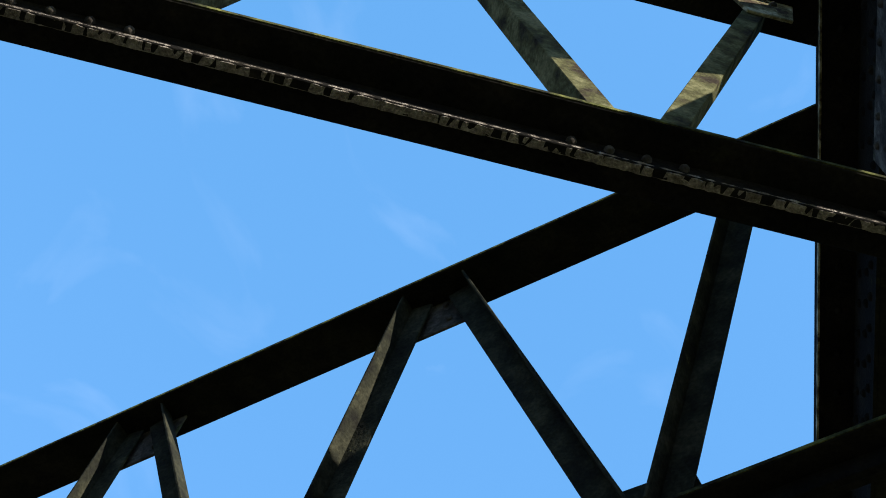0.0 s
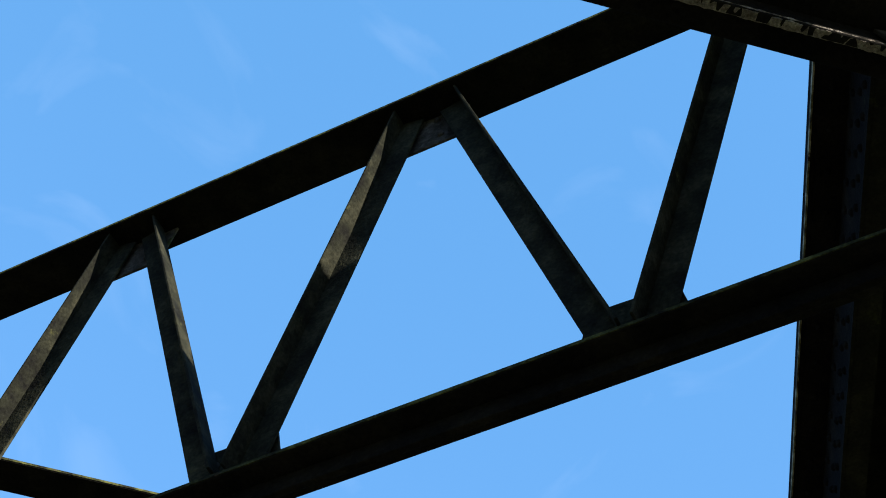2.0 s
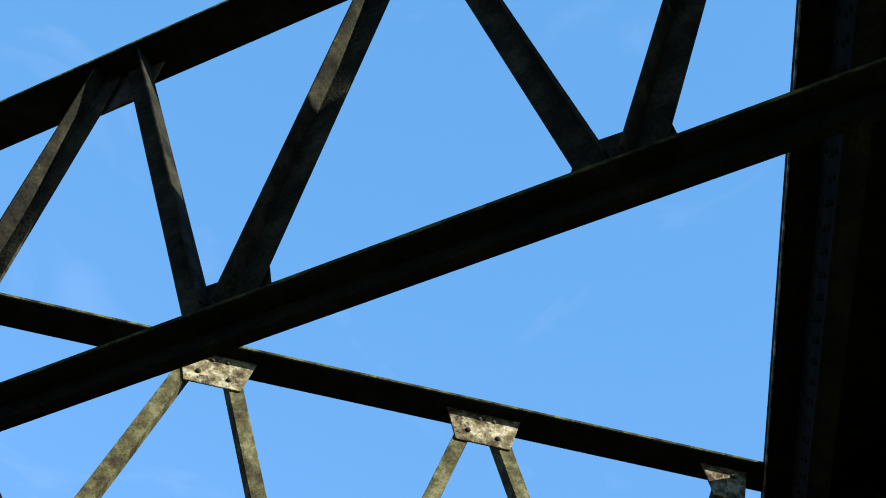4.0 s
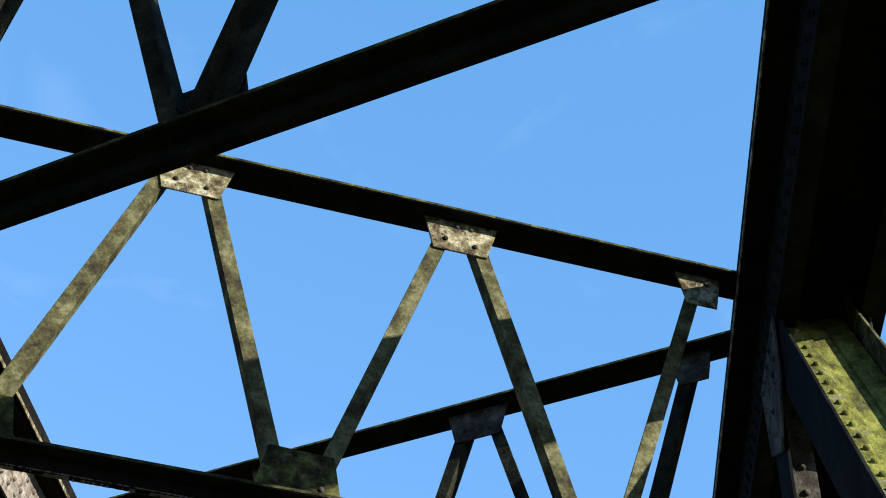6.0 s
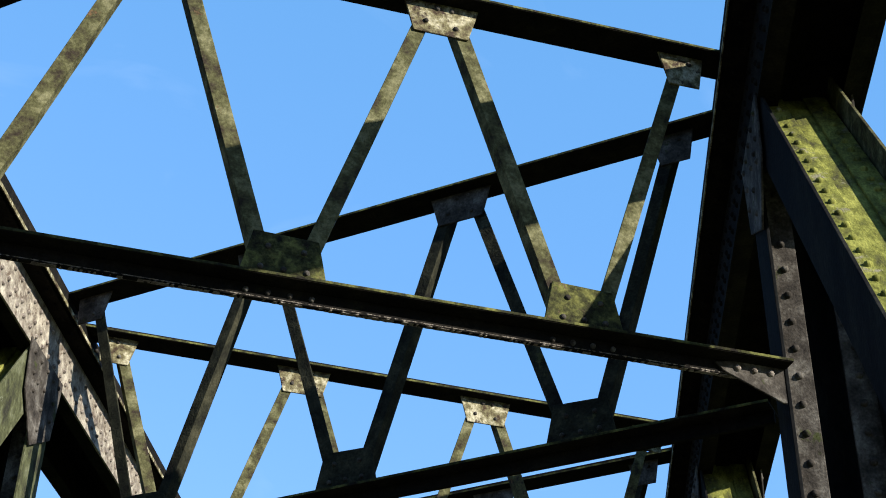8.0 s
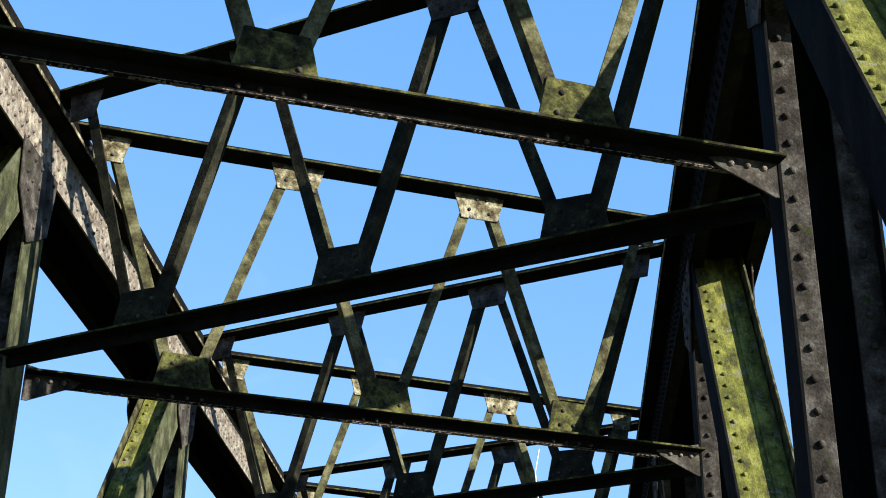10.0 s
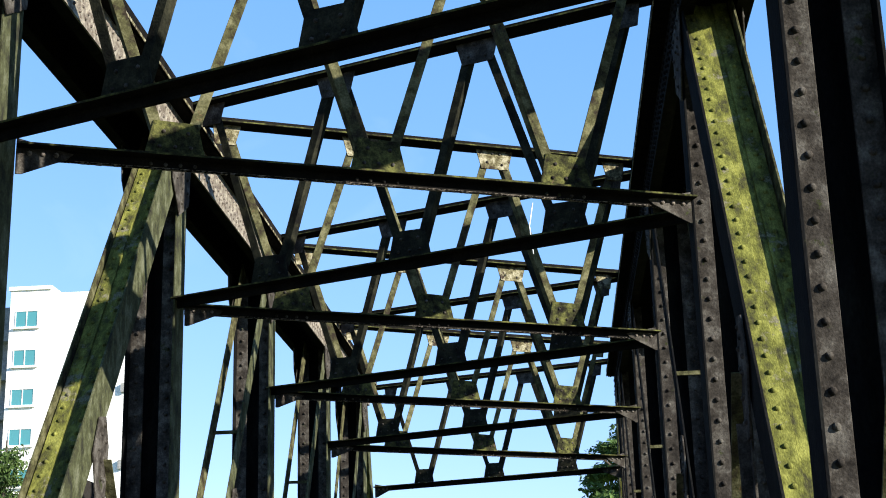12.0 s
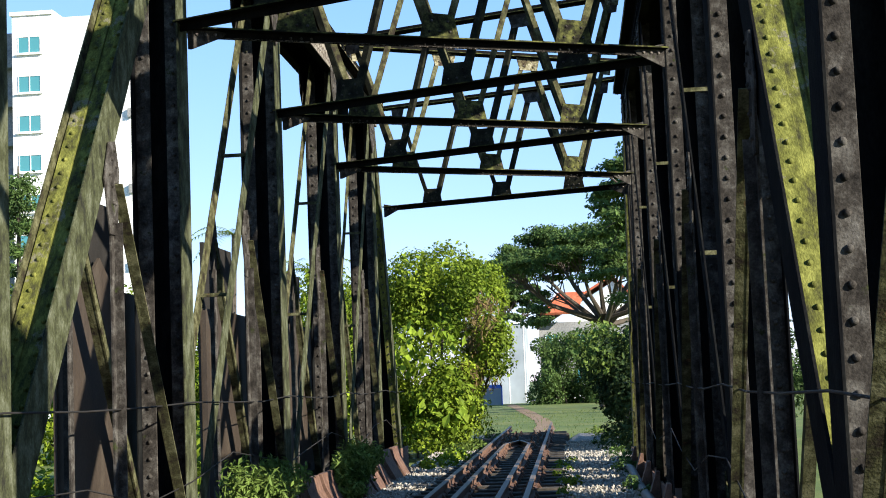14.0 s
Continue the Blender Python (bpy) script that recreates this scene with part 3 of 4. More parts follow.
# ---- screens, wires and pipe along the trusses ----
def screen(side, y, far=3.5, board=True):
    s = 1 if side == "right" else -1
    x = (RIGHT + DEEP + 0.03) if side == "right" else (LEFT - DEEP - 0.03)
    y0, y1, yp = (y - 1.5, y + 0.4, y - 0.6) if side == "left" else (y + 1.18, y + far, y + 2.25)
    rise = 0.0 if side == "left" else 0.33
    th = thing("steel_screen", (x, y, -0.1), "brown painted steel screen with a pointed top outside the truss", "steel screen", "screens along the trusses")
    bm = bmesh.new()
    slab(bm, ((x, y0, -0.15), (x, y1, -0.15), (x, y1, 1.95 + rise), (x, yp + 0.32, 1.96 + rise), (x, yp, 2.17 + rise), (x, yp - 0.32, 1.96 + rise), (x, y0, 1.95 + rise)), (s * 0.02, 0, 0))
    part("plate", bm, BROWN, th)
    for yy in (y0 + 0.03, y1 - 0.03):
        bm = bmesh.new()
        box(bm, (min(x, x - s * 0.05), yy - 0.008, -0.15), (max(x, x - s * 0.05), yy + 0.008, 1.93))
        part("stiffener", bm, BROWN, th)
    if not board:
        return
    bm = bmesh.new()
    a, b = (y - 1.1, y + 0.0) if side == "left" else (y + 1.45, y + 3.2)
    box(bm, (min(x + s * 0.06, x + s * 0.09), a, -0.1), (max(x + s * 0.06, x + s * 0.09), b, 2.58 + rise))
    part("black_board", bm, BLACK, th, "taller black plate behind")


for k in range(0, 6):
    screen("left", node_y("left", k))
    if k > 1:
        screen("right", node_y("right", k), 3.5 if k < 4 else 2.75, k < 4)


def wire(pts, r, material, label, name="wire", sag=0.0):
    cu = bpy.data.curves.new(name, "CURVE")
    cu.dimensions, cu.bevel_depth, cu.bevel_resolution = "3D", r, 2
    sp = cu.splines.new("POLY")
    sp.points.add(len(pts) - 1)
    for q, p in zip(sp.points, pts):
        q.co = (*p, 1)
    cu.materials.append(material)
    return tagged(new(name, cu), label, name)


for x, zz in ((RIGHT - 0.03, 1.12), (LEFT + 0.03, 1.13)):
    pts = []
    for k in range(0, 7):
        y = node_y("right" if x > 0 else "left", k)
        for f in (0, 0.33, 0.66):
            pts.append((x, y + f * PANEL_Y, zz - 0.03 * math.sin(f * math.pi) + 0.01 * random.uniform(-1, 1)))
    wire(pts, 0.006, BLACK, "thin dark wire strung along the truss")
    pts = [(x, p[1], p[2] - 0.52 - 0.12 * math.sin(i * 1.7)) for i, p in enumerate(pts)]
    wire(pts, 0.005, BLACK, "thin dark wire strung low along the truss")
wire([(0.72, y, -0.10 + 0.02 * math.sin(y)) for y in np.arange(3, 21, 0.5)] + [(0.62, 21.6, -0.12), (0.45, 22.2, -0.16)], 0.055, PIPE, "grey pipe lying beside the bottom chord", "pipe")

wire([(-0.1, 9.9, 4.42), (-0.13, 9.9, 4.25), (-0.11, 9.9, 4.04)], 0.004, WHITE, "pale thread hanging from an overhead girder", "thread")

# ---- ground, track bed and path ----
bm = bmesh.new()
slab(bm, ((-900, -900, -0.42), (900, -900, -0.42), (900, 2500, -0.42), (-900, 2500, -0.42)), (0, 0, 0.10))
tagged(part("ground", bm, GRASS), "green lawn with worn patches beyond the bridge", "ground", kind="structure")

rng = np.random.default_rng(3)
nx, ny = 24, 160
V, F = [], []
for j in range(ny + 1):
    y = -6 + 46.5 * j / ny
    grow = 0.0 if y < 22.5 else min(1.0, (y - 22.5) / 4) * 0.9
    for i in range(nx + 1):
        f = i / nx
        x = (-2.77 - grow * 0.4) + f * (3.65 + grow * 0.9)
        lift = -0.16 - 0.16 * max(0, (y - 34) / 6.5) ** 2 + 0.02 * noise.noise((x * 2, y * 2, 0)) + (0.03 if f < 0.25 else 0) - (0.12 if abs(x + 1.12) < 0.98 and y > 6 else 0)
        edge = min(f, 1 - f)
        if y > 22.5 and edge < 0.12:
            lift -= (0.12 - edge) * 1.6
        V.append((x, y, lift))
for j in range(ny):
    for i in range(nx):
        a = j * (nx + 1) + i
        F.append((a, a + 1, a + nx + 2, a + nx + 1))
tagged(raw("track_bed", V, F, BED, smooth=True), "grey stone ballast bed under the track", "track bed", kind="structure")

# loose stones
def stones(n, x0, x1, y0, y1, z, lo, hi, seed):
    r = np.random.default_rng(seed)
    oct_v = np.array(((1, 0, 0), (-1, 0, 0), (0, 1, 0), (0, -1, 0), (0, 0, 1), (0, 0, -1)), float)
    oct_f = np.array(((0, 2, 4), (2, 1, 4), (1, 3, 4), (3, 0, 4), (2, 0, 5), (1, 2, 5), (3, 1, 5), (0, 3, 5)))
    V, F = [], []
    for i in range(n):
        q = np.linalg.qr(r.normal(size=(3, 3)))[0]
        v = (oct_v * r.uniform(0.6, 1.3, (6, 1)) * r.uniform(lo, hi) * r.uniform(0.6, 1.1, 3)) @ q
        F.append(oct_f + 6 * i)
        V.append(v + (r.uniform(x0, x1), r.uniform(y0, y1), z + r.uniform(-0.01, 0.03)))
    return np.concatenate(V), np.concatenate(F)


for x0, x1, n, seed in ((-2.75, -1.95, 6500, 5), (-0.25, 0.75, 4600, 6)):
    V, F = stones(n, x0, x1, 12.5, 31, -0.14, 0.012, 0.032, seed)
    tagged(raw("ballast_stones", V, F, STONE), "pale grey crushed ballast stones beside the rails", "ballast", kind="stuff")


def ribbon(name, pts, width, z, material, label, cat):
    V, F = [], []
    for i, (x, y) in enumerate(pts):
        a, b = pts[max(0, i - 1)], pts[min(len(pts) - 1, i + 1)]
        d = Vector((b[0] - a[0], b[1] - a[1])).normalized()
        w = width * (0.8 + 0.4 * rng.random())
        V += [(x - d.y * w / 2, y + d.x * w / 2, z), (x + d.y * w / 2, y - d.x * w / 2, z)]
        if i:
            F.append((2 * i - 2, 2 * i - 1, 2 * i + 1, 2 * i))
    return tagged(raw(name, V, F, material), label, cat, kind="structure")


way = ((-0.95, 41), (-1.1, 50), (-1.3, 55), (-2.2, 68), (-3.4, 84), (-4.6, 99))
ribbon("footpath", [(float(np.interp(y, [p[1] for p in way], [p[0] for p in way])), float(y)) for y in np.arange(41, 99, 2.0)], 0.62, -0.312, EARTH, "trodden earth footpath across the lawn", "footpath")
ribbon("road", [(-60, 118), (-10, 112), (30, 108), (80, 104)], 5.0, -0.306, GREYWALL, "pale grey road beyond the lawn", "road")


# ---- track ----
def rail(x, y0, y1, top, label, bend=None):
    th = thing("rail", (x, y0, top), label, "rail", "rails of the track")
    pts = [(x - 0.006 * (y - 16), y) for y in (y0, y1)] + ([bend] if bend else [])
    prof = ((-0.06, -0.11), (0.06, -0.11), (0.06, -0.10), (0.012, -0.085), (0.012, -0.035), (0.031, -0.028), (0.031, -0.002))
    ring = list(prof) + [(-a, b) for a, b in prof[::-1][:-2]]
    bm = bmesh.new()
    rows = [[bm.verts.new((px + a, py, top + b)) for a, b in ring] for px, py in pts]
    for r0, r1 in zip(rows, rows[1:]):
        for i in range(len(ring)):
            j = (i + 1) % len(ring)
            bm.faces.new((r0[i], r0[j], r1[j], r1[i]))
    bm.faces.new(rows[0])
    bm.faces.new(rows[-1][::-1])
    part("rail_web", bm, RUST, th, "rusty rail web and foot")
    bm = bmesh.new()
    for (ax, ay), (bx, by) in zip(pts, pts[1:]):
        bar(bm, (ax, ay, top), (bx, by, top), 0.060, 0.008)
    part("rail_head", bm, RAILTOP, th, "dull worn running surface")
    return th


R1, R2, G1, G2 = -1.632, -0.567, -1.33, -0.86
rail(R1, -5, 39.0, 0.0, "rust-brown running rail with a dull head")
rail(R2, -5, 41.0, 0.0, "rust-brown running rail with a dull head")
rail(G1, -5, 28.0, 0.0, "rusty check rail inside the track", ((G1 + G2) / 2 - 0.08, 29.6))
rail(G2, -5, 28.0, 0.0, "rusty check rail inside the track", ((G1 + G2) / 2 - 0.08, 29.6))


def sleeper(y, first=[None]):
    if first[0]:
        o = copy_thing(first[0], pose(-1.12 - 0.006 * (y - 16) + random.uniform(-0.04, 0.04), y, -0.18, 0, 0, random.uniform(-0.8, 0.8)))
        return o
    th = thing("sleeper", (-1.12, y, -0.18), "dark weathered timber sleeper with rusty rail chairs", "sleeper", "sleepers under the track")
    bm = bmesh.new()
    box(bm, (-2.12, y - 0.11, -0.24), (-0.12, y + 0.11, -0.115))
    part("timber", bevelled(bm, 0.01), TIMBER, th)
    for x in (R1, R2, G1, G2):
        for d in (-1, 1):
            bm = bmesh.new()
            c = x + d * 0.075
            slab(bm, ((c - 0.026, y - 0.05, -0.115), (c + 0.026, y - 0.06, -0.115), (c + 0.02 - 0.03 * (d > 0), y - 0.04, -0.062), (c - 0.02 + 0.03 * (d < 0), y - 0.04, -0.062)), (0, 0.08, 0))
            part("rail_chair", bm, RUST, th)
    first[0] = th
    return th


for j in range(48):
    sleeper(8.0 + 0.62 * j)

# rusty deck-edge plates along the left bottom chord
for j in range(9):
    y = 13.4 + 0.98 * j
    th = thing("edge_plate", (-2.72, y, -0.08), "rust-red bent steel edge plate beside the ballast", "edge plate", "edge plates along the chord")
    bm = bmesh.new()
    slab(bm, ((-2.78, y, -0.18), (-2.50, y, -0.18), (-2.69, y, 0.14), (-2.73, y, 0.29), (-2.78, y, 0.29)), (0, 0.80 if j % 3 else 0.5, 0))
    part("bent_plate", bevelled(bm, 0.004), RUST, th)
for j in range(6):
    y = 12.0 + 1.9 * j
    th = thing("edge_plate", (0.80, y, -0.15), "rust-red steel edge plate beside the chord", "edge plate", "edge plates along the chord")
    bm = bmesh.new()
    slab(bm, ((0.72, y, -0.15), (0.86, y, -0.15), (0.86, y, 0.17), (0.82, y, 0.17)), (0, 0.22, 0))
    part("bent_plate", bevelled(bm, 0.004), RUST, th)


# ---- plants ----
def leaves(centres, normals, size, seed, droop=0.2, aspect=0.6):
    """Many folded leaves: two triangles a side, at the centres, roughly along the normals."""
    r = np.random.default_rng(seed)
    n = len(centres)
    nor = normals + r.normal(scale=0.7, size=(n, 3))
    nor /= np.linalg.norm(nor, axis=1)[:, None]
    d = r.normal(size=(n, 3))
    d -= nor * (d * nor).sum(1)[:, None]
    d /= np.linalg.norm(d, axis=1)[:, None]
    d[:, 2] -= droop
    c = np.cross(nor, d)
    s = (size * r.uniform(0.55, 1.3, n))[:, None]
    V = np.stack([centres - d * s * 0.5, centres + c * s * aspect * 0.5 + nor * s * 0.10, centres + d * s * 0.5, centres - c * s * aspect * 0.5 + nor * s * 0.10], 1).reshape(-1, 3)
    k = np.arange(n)[:, None] * 4
    F = np.concatenate([k + (0, 1, 2), k + (0, 2, 3)], 0)
    return V, F


def clump_points(blobs, n, seed, shell=0.35, rough=0.25):
    """Points near the surface of many lumps, denser outside, with gaps; and their outward ways."""
    r = np.random.default_rng(seed)
    w = np.array([b[3] * b[4] + b[4] * b[5] + b[3] * b[5] for b in blobs])
    pick = r.choice(len(blobs), n, p=w / w.sum())
    B = np.array(blobs)[pick]
    u = r.normal(size=(n, 3))
    u /= np.linalg.norm(u, axis=1)[:, None]
    rad = 1 - shell * r.random(n) ** 1.5 + rough * r.normal(size=n) * 0.4
    P = B[:, :3] + u * B[:, 3:] * rad[:, None]
    return P, u


def lumps(lo, hi, n, size, seed):
    r = np.random.default_rng(seed)
    out = []
    for i in range(n):
        c = r.uniform(lo, hi)
        s = size * r.uniform(0.6, 1.3, 3)
        out.append((*c, *s))
    return out


def bush(name, blobs, n, leaf, material, label, seed, cat="bush", second=None, shell=0.35, aspect=0.6):
    b = np.array(blobs)
    th = thing(name, (float(b[:, 0].mean()), float(b[:, 1].mean()), float((b[:, 2] - b[:, 5]).min())), label, cat)
    P, U = clump_points(blobs, n, seed, shell)
    P[:, 2] = np.maximum(P[:, 2], -0.3)
    V, F = leaves(P, U + (0, 0, 0.5), leaf, seed + 1, 0.2, aspect)
    tagged(raw("leaves", V, F, material, th), kind="stuff")
    if second:
        m2, n2, leaf2, pts2 = second
        P, U = clump_points(pts2, n2, seed + 2, 0.3)
        V, F = leaves(P, U + (0, 0, 0.5), leaf2, seed + 3, 0.4, 0.62)
        tagged(raw("broad_leaves", V, F, m2, th), kind="stuff")
    # stems inside
    r = np.random.default_rng(seed + 9)
    bm = bmesh.new()
    g = np.array(base_of(th))
    for q in b[r.choice(len(b), min(len(b), 14), replace=False)]:
        bar(bm, (q[0] * 0.5 + g[0] * 0.5, q[1] * 0.5 + g[1] * 0.5, -0.32), q[:3], 0.04, 0.04, (0.3, 1, 0.1))
    part("stems", bm, BARK, th)
    return th


# tall sunlit thicket beyond the left truss
bl = (lumps((-5.2, 28.5, 0.2), (-2.5, 35, 3.2), 26, 0.75, 11) + lumps((-3.7, 29, 2.7), (-1.9, 33, 3.7), 12, 0.5, 12)
      + lumps((-2.5, 29, 1.2), (-1.5, 32, 3.2), 14, 0.42, 18) + lumps((-3.9, 28.3, 0), (-2.3, 30, 1.2), 9, 0.55, 14))
bush("thicket", bl, 76000, 0.088, LEAF_SUN, "tall sunlit green thicket with broad yellow-green leaves", 21, "thicket",
     (LEAF_BIG, 460, 0.19, lumps((-3.6, 28, 0.4), (-2.3, 28.8, 2.2), 9, 0.5, 13)))
P, U = clump_points(lumps((-2.3, 28.8, 1.2), (-1.7, 31, 3.4), 9, 0.35, 15), 1600, 16)
V, F = leaves(P, U, 0.14, 17, 0.6, 0.22)
th = thing("dry_vine", (-2.0, 29.5, 1.5), "brown dry vine hanging over the thicket", "vine")
tagged(raw("dry_leaves", V, F, LEAF_DRY, th), kind="stuff")
# thicket beyond the right truss: leaves darkened for shade, lighter on top for sun
bush("thicket", lumps((0.95, 26, -0.1), (3.4, 34, 0.9), 28, 0.5, 31) + lumps((0.42, 27, 0.8), (3.4, 34, 2.1), 34, 0.5, 37), 42000, 0.10, LEAF_SHADE, "dense thicket, its green darkened for the truss's shade", 32, "thicket",
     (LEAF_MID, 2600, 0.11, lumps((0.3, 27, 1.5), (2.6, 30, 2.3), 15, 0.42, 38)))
bush("thicket", lumps((1.6, 27, 0.5), (4.5, 36, 3.2), 14, 0.8, 33), 9000, 0.13, LEAF_SHADE, "dense thicket behind the truss, its green darkened as in shade", 34, "thicket")
bush("shrub", lumps((-2.4, 90, 0), (1.6, 95, 4.0), 38, 0.8, 35), 19000, 0.19, LEAF_DARK, "grey-green shrub in front of the house", 36, "shrub")
# growth through the left bottom chord
bush("climbing_plant", lumps((-2.95, 11.2, 0.0), (-2.45, 13.3, 0.48), 22, 0.17, 41), 7000, 0.085, LEAF_MID, "leafy green creeper growing over the bottom chord", 42, "creeper", shell=0.9, aspect=0.3)
bush("climbing_plant", lumps((-2.85, 16.0, 0.0), (-2.5, 17.9, 0.52), 17, 0.16, 43), 6200, 0.08, LEAF_MID, "leafy green creeper growing over the bottom chord", 44, "creeper", shell=0.9, aspect=0.35)
bush("weeds", lumps((-2.6, 22.5, -0.2), (-1.9, 27, -0.1), 14, 0.16, 45), 1800, 0.08, LEAF_SUN, "low green weeds at the ballast edge", 46, "weeds")
bush("weeds", lumps((-2.9, 26.5, -0.25), (-1.75, 35, -0.1), 26, 0.22, 57), 4200, 0.07, LEAF_MID, "low green weeds under the thicket", 58, "weeds")
bush("weeds", lumps((0.35, 29, -0.3), (1.1, 38, -0.2), 24, 0.2, 59), 3200, 0.07, LEAF_MID, "low green weeds under the thicket", 60, "weeds")
bush("weeds", lumps((-0.34, 14, -0.16), (-0.05, 24, -0.13), 18, 0.085, 47), 1500, 0.05, LEAF_SUN, "low green weeds between ballast and rail", 48, "weeds")
bush("weeds", lumps((0.5, 16, -0.18), (0.82, 26, -0.08), 16, 0.11, 49), 1500, 0.06, LEAF_DARK, "low green weeds beside the bottom chord", 50, "weeds")
# hedge beside the bridge, seen between the left posts
bush("hedge", lumps((-13, 31, 0), (-6.2, 42, 2.9), 34, 1.0, 51), 22000, 0.17, LEAF_SUN, "green hedge beside the bridge", 52, "hedge")
bush("hedge", lumps((-7.5, 16, -0.3), (-4.6, 27, 0.4), 26, 0.6, 53), 12000, 0.12, LEAF_SUN, "green hedge beside the bridge", 54, "hedge")
bush("hedge", lumps((-1.2, 92, -0.2), (16, 100, 1.0), 26, 1.1, 55), 12000, 0.3, LEAF_DARK, "distant dark green hedge beyond the lawn", 56, "hedge")


def limb(bm, a, b, r0, r1, sides=7):
    a, b = Vector(a), Vector(b)
    d = (b - a).normalized()
    u = d.orthogonal().normalized()
    w = d.cross(u)
    rows = []
    for p, r in ((a, r0), (b, r1)):
        rows.append([bm.verts.new(p + (u * math.cos(t * 2 * math.pi / sides) + w * math.sin(t * 2 * math.pi / sides)) * r) for t in range(sides)])
    for i in range(sides):
        j = (i + 1) % sides
        bm.faces.new((rows[0][i], rows[0][j], rows[1][j], rows[1][i]))


def spreading_tree(x, y, fork, top, spread, n, leaf, seed, label, deep=0.9, fall=0.8):
    """A rain tree: a short trunk, long rising limbs, flat layers of leaf."""
    r = random.Random(seed)
    th = thing("rain_tree", (x, y, -0.35), label, "tree")
    bm = bmesh.new()
    limb(bm, (x, y, -0.4), (x + 0.2, y, fork), 0.32, 0.25, 9)
    blobs = []
    for i in range(17):
        a = i * 2.4 + r.uniform(-0.3, 0.3)
        reach = spread * (0.25 + 0.75 * ((i + 0.5) / 17) ** 0.6)
        p = Vector((x + 0.2, y, fork - r.uniform(0, 0.5)))
        e = Vector((x + math.cos(a) * reach, y + math.sin(a) * reach, top - 0.4 - (reach / spread) ** 2 * (top - fork) * 0.55))
        m = p.lerp(e, 0.5) + Vector((r.uniform(-.4, .4), 0, -0.08 * reach))
        limb(bm, p, m, 0.17, 0.10)
        limb(bm, m, e, 0.10, 0.04)
        for j in range(9):
            q = m.lerp(e, r.uniform(0.55, 1.12)) + Vector((r.uniform(-1, 1), r.uniform(-1, 1), 0)) * spread * 0.16
            rr = math.hypot(q.x - x, q.y - y) / spread
            q.z = top - 0.1 - rr * rr * (top - fork) * fall + r.uniform(-deep, 0.35)
            limb(bm, m.lerp(e, r.uniform(0.2, 0.9)), q, 0.045, 0.015, 5)
            blobs.append((*q, spread * r.uniform(0.08, 0.17), spread * r.uniform(0.08, 0.17), spread * r.uniform(0.028, 0.05)))
    part("trunk", bm, BARK, th)
    P, U = clump_points(blobs, n, seed, 0.9, 0.4)
    V, F = leaves(P, U + (0, 0, 1.0), leaf, seed + 1)
    tagged(raw("crown", V, F, LEAF_DARK, th), kind="stuff")
    return th


spreading_tree(1.5, 76, 4.3, 9.3, 7.0, 90000, 0.17, 61, "spreading rain tree with layered dark green crown", 0.9, 0.62)
spreading_tree(6.2, 62, 6.5, 12.3, 5.8, 36000, 0.26, 64, "tall spreading rain tree with dark green crown")
spreading_tree(-6.4, 111, 4.6, 11.0, 4.2, 30000, 0.30, 67, "small rain tree with a low dark crown behind the lawn", 3.2, 0.5)


def palm(x, y, h, seed):
    r = random.Random(seed)
    th = thing("palm_tree", (x, y, -0.35), "slender palm with drooping green fronds", "palm", "palms behind the hedge")
    bm = bmesh.new()
    limb(bm, (x, y, -0.4), (x + 0.3, y, h), 0.16, 0.11, 8)
    part("trunk", bm, BARK, th)
    for i in range(13):
        a = i * 2 * math.pi / 13 + r.uniform(-.2, .2)
        V, F = [], []
        length, rise = r.uniform(1.7, 2.4), r.uniform(0.5, 1.8)
        d = Vector((math.cos(a), math.sin(a), 0))
        c = Vector((-d.y, d.x, 0))
        for j in range(16):
            t = (j + 1) / 16
            p = Vector((x + 0.3, y, h)) + d * length * t + Vector((0, 0, rise * t - 1.7 * t * t))
            for s in (-1, 1):
                k = len(V)
                V += [p, p + d * 0.07, p + c * s * 0.42 * math.sin(math.pi * min(1, t * 0.9 + 0.1)) + Vector((0, 0, -0.16)) + d * 0.14]
                F.append((k, k + 1, k + 2))
        raw("frond", V, F, LEAF_SUN, th)


palm(-14.4, 60, 7.9, 71)
palm(-11.2, 60, 6.2, 72)


def conifer(x, y, h, seed):
    th = thing("conifer", (x, y, -0.35), "feathery dark green conifer", "tree")
    bm = bmesh.new()
    limb(bm, (x, y, -0.4), (x, y, h), 0.2, 0.03)
    part("trunk", bm, BARK, th)
    r = np.random.default_rng(seed)
    blobs = []
    for i in range(70):
        t = r.random() ** 0.8
        a = r.uniform(0, 6.28)
        q = (1 - t) * 2.6 * r.uniform(0.4, 1.0) + 0.15
        blobs.append((x + math.cos(a) * q, y + math.sin(a) * q, 0.6 + t * (h - 0.8), 0.7, 0.7, 0.22))
    P, U = clump_points(blobs, 9000, seed, 0.9)
    V, F = leaves(P, U + (0, 0, 0.4), 0.24, seed + 1, 0.1, 0.3)
    tagged(raw("crown", V, F, LEAF_DARK, th), kind="stuff")


conifer(-19.6, 50, 9.6, 81)

# grass blades on the near lawn
r = np.random.default_rng(91)
P = np.stack([r.uniform(-9, 4, 4500), r.uniform(34, 70, 4500), np.full(4500, -0.30)], 1)
V, F = leaves(P, np.tile((1.0, 0, 0.1), (4500, 1)), 0.045, 92, -1.5, 0.25)
tagged(raw("grass", V, F, BLADE), "short tufts of green grass", "grass", kind="stuff")

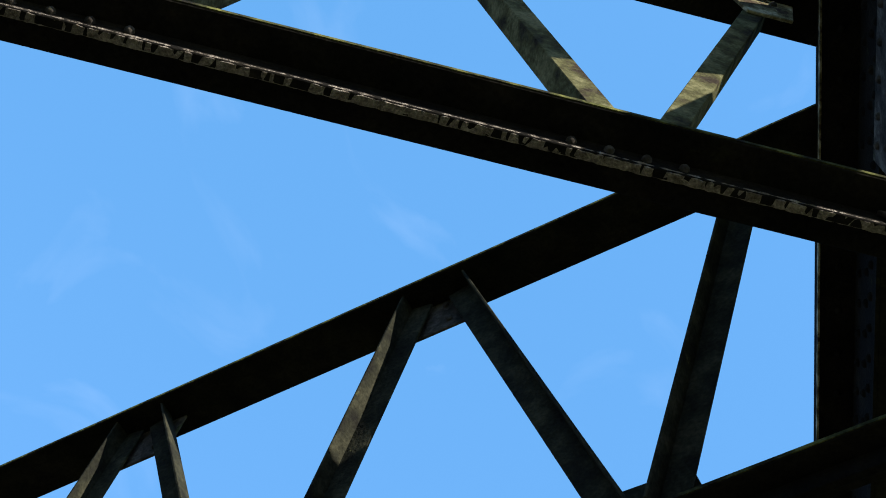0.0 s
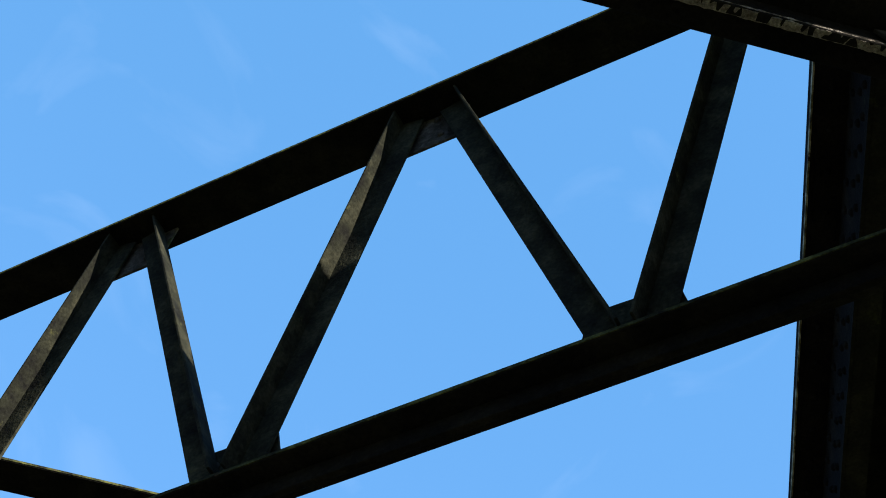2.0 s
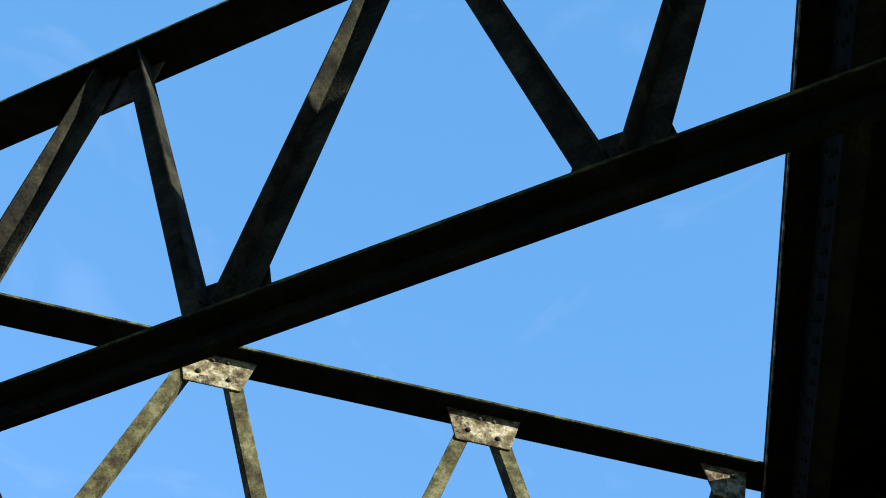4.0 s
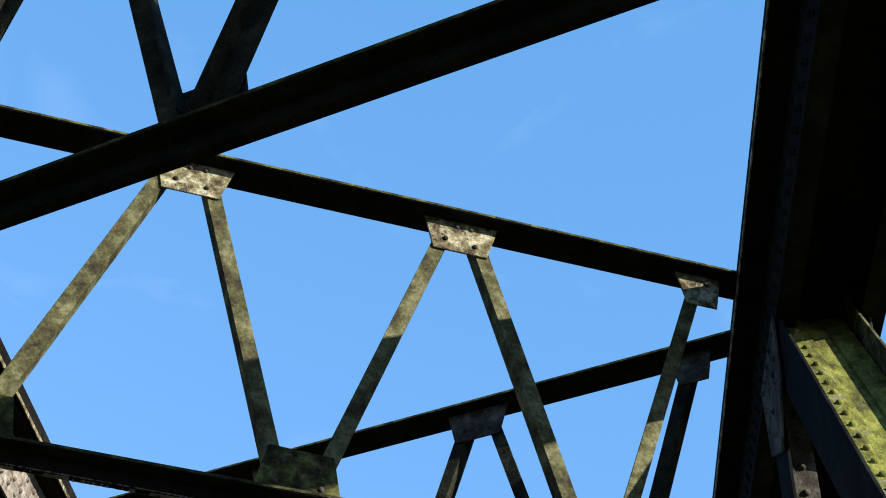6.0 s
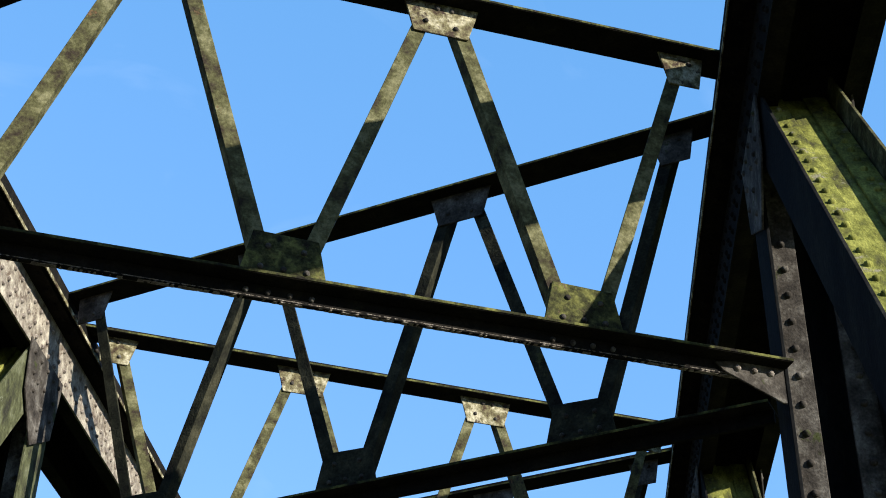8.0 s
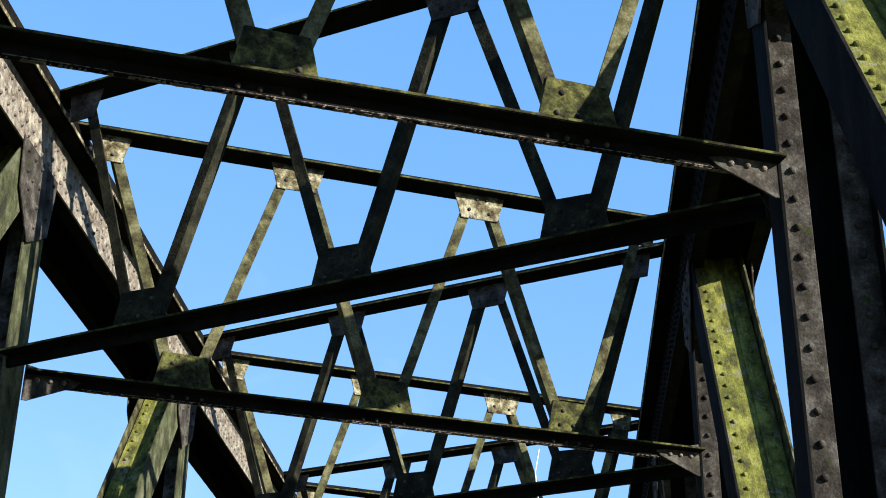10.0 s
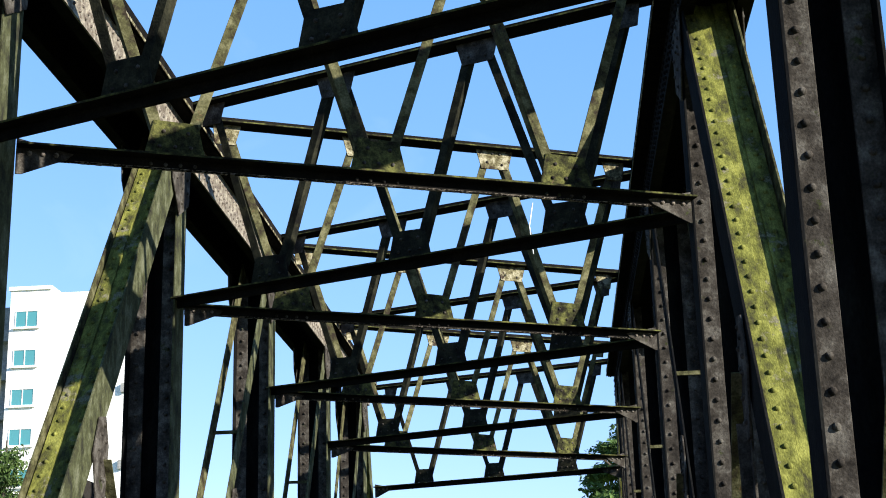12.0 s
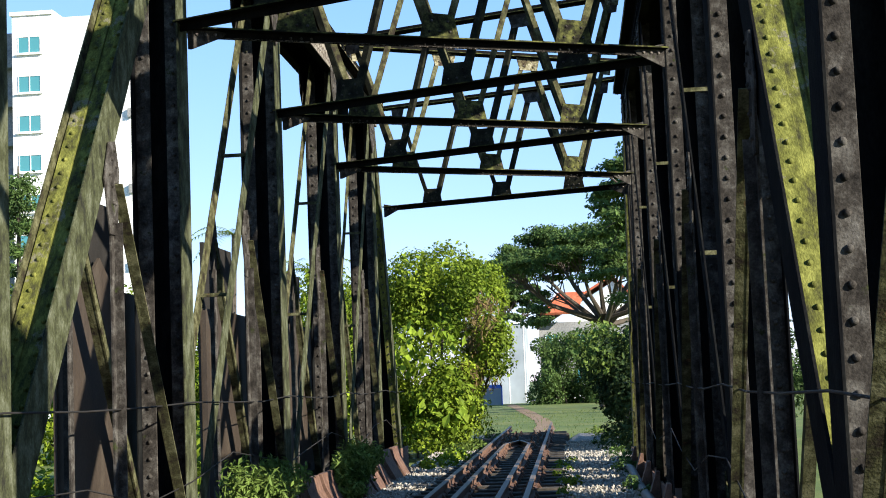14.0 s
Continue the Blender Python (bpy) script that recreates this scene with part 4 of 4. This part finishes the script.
# ---- buildings ----
def window(parent, x, y, z, w, h, sill=True):
    wn_ = part("window", box(bmesh.new(), (x - w / 2, y - 0.02, z), (x + w / 2, y + 0.04, z + h)), GLASS, parent, "teal tinted glass window")
    bm = bmesh.new()
    for a, b in ((-w / 2, -w / 2 + 0.06), (w / 2 - 0.06, w / 2), (-0.03, 0.03)):
        box(bm, (x + a, y - 0.06, z), (x + b, y - 0.022, z + h))
    for a, b in ((0, 0.06), (h - 0.06, h)):
        box(bm, (x - w / 2, y - 0.065, z + a), (x + w / 2, y - 0.024, z + b))
    part("window_frame", bm, WHITE, wn_)
    if sill:
        part("window_sill", box(bmesh.new(), (x - w / 2 - 0.15, y - 0.22, z - 0.14), (x + w / 2 + 0.15, y - 0.02, z - 0.02)), WHITE, wn_)


ap = thing("apartment_building", (-37, 115, -0.35), "white apartment block with a column of teal windows", "apartment building")
part("wall", box(bmesh.new(), (-43.1, 109, -0.4), (-39.9, 122, 31.55)), WHITE, ap)
part("wall", box(bmesh.new(), (-39.9, 109.4, -0.4), (-32.9, 122, 31.35)), WHITE, ap)
part("wall", box(bmesh.new(), (-46.5, 110.5, -0.4), (-43.1, 122, 30.6)), GREYWALL, ap, "grey recessed wall")
part("parapet", box(bmesh.new(), (-43.25, 108.85, 31.55), (-39.75, 122, 31.85)), WHITE, ap)
for i in range(9):
    window(ap, -41.70, 109, 28.50 - 3.155 * i, 1.86, 1.36)
    part("balcony", box(bmesh.new(), (-46.4, 109.6, 27.6 - 3.155 * i), (-43.15, 110.5, 28.5 - 3.155 * i)), GREYWALL, ap)
for i in range(4):
    part("outlet_box", box(bmesh.new(), (-33.9, 109.1, 5 + 6 * i), (-33.5, 109.4, 5.7 + 6 * i)), GREYWALL, ap)

hd = thing("site_shed", (-4.1, 101, -0.35), "pale blue-white panelled shed on the lawn", "shed")
bm = bmesh.new()
box(bm, (-8.0, 100, -0.4), (-3.3, 106, 5.15))
part("wall", bm, PANEL, hd)
for i in range(5):
    bm = bmesh.new()
    box(bm, (-7.8 + 1.1 * i - 0.03, 99.985, -0.3), (-7.8 + 1.1 * i + 0.03, 100, 5.15))
    part("panel_joint", bm, WHITE, hd)
bm = bmesh.new()
box(bm, (-8.1, 99.9, 5.15), (-3.2, 106.1, 5.25))
part("roof", bm, WHITE, hd)
bb = thing("site_board", (-5.6, 96, -0.35), "low blue and white board on the lawn", "board")
part("board", box(bmesh.new(), (-7.4, 96, -0.3), (-4.9, 96.08, 0.78)), PANEL, bb)
part("top_strip", box(bmesh.new(), (-7.4, 95.97, 0.78), (-4.9, 96.1, 1.02)), BLUE, bb, "blue strip")
part("post", box(bmesh.new(), (-4.9, 95.97, -0.35), (-4.82, 96.1, 1.02)), BLUE, bb)

ho = thing("house", (1, 116, -0.35), "white house with a red tiled gable roof", "house")
# white lower wall coloured grey to stand for its shade; gable stays white
part("wall", slab(bmesh.new(), ((-2.6, 112, -0.4), (6.0, 112, -0.4), (6.0, 112, 5.6), (-2.6, 112, 5.6)), (0, 8, 0)), GREYWALL, ho)
part("gable", slab(bmesh.new(), ((-0.2, 112.05, 5.6), (6.0, 112.05, 5.6), (3.2, 112.05, 8.6)), (0, 7.9, 0)), WHITE, ho)
part("porch_roof", slab(bmesh.new(), ((-2.4, 110.6, 6.3), (0.4, 110.6, 6.3), (1.0, 112.0, 7.9), (-1.0, 112.0, 7.9)), (0, 0.1, -0.16)), TILE, ho)
for p, q in (((-2.9, 5.35), (3.2, 8.95)), ((3.2, 8.95), (6.4, 5.35))):
    bm = bmesh.new()
    slab(bm, ((p[0], 111.6, p[1]), (q[0], 111.6, q[1]), (q[0], 120.4, q[1]), (p[0], 120.4, p[1])), (0, 0, 0.18))
    part("roof", bm, TILE, ho)
for x, z in ((-1.6, 0.8), (-1.6, 3.4), (0.6, 0.8), (0.6, 3.4), (2.8, 3.4)):
    window(ho, x, 112, z, 1.1, 1.3)
th = thing("boundary_wall", (4, 106, -0.35), "low white boundary wall beyond the lawn", "wall")
part("wall", box(bmesh.new(), (-2.0, 106, -0.4), (14, 106.2, 0.35)), WHITE, th)
part("coping", box(bmesh.new(), (-2.1, 105.95, 0.35), (14.1, 106.25, 0.45)), GREYWALL, th)
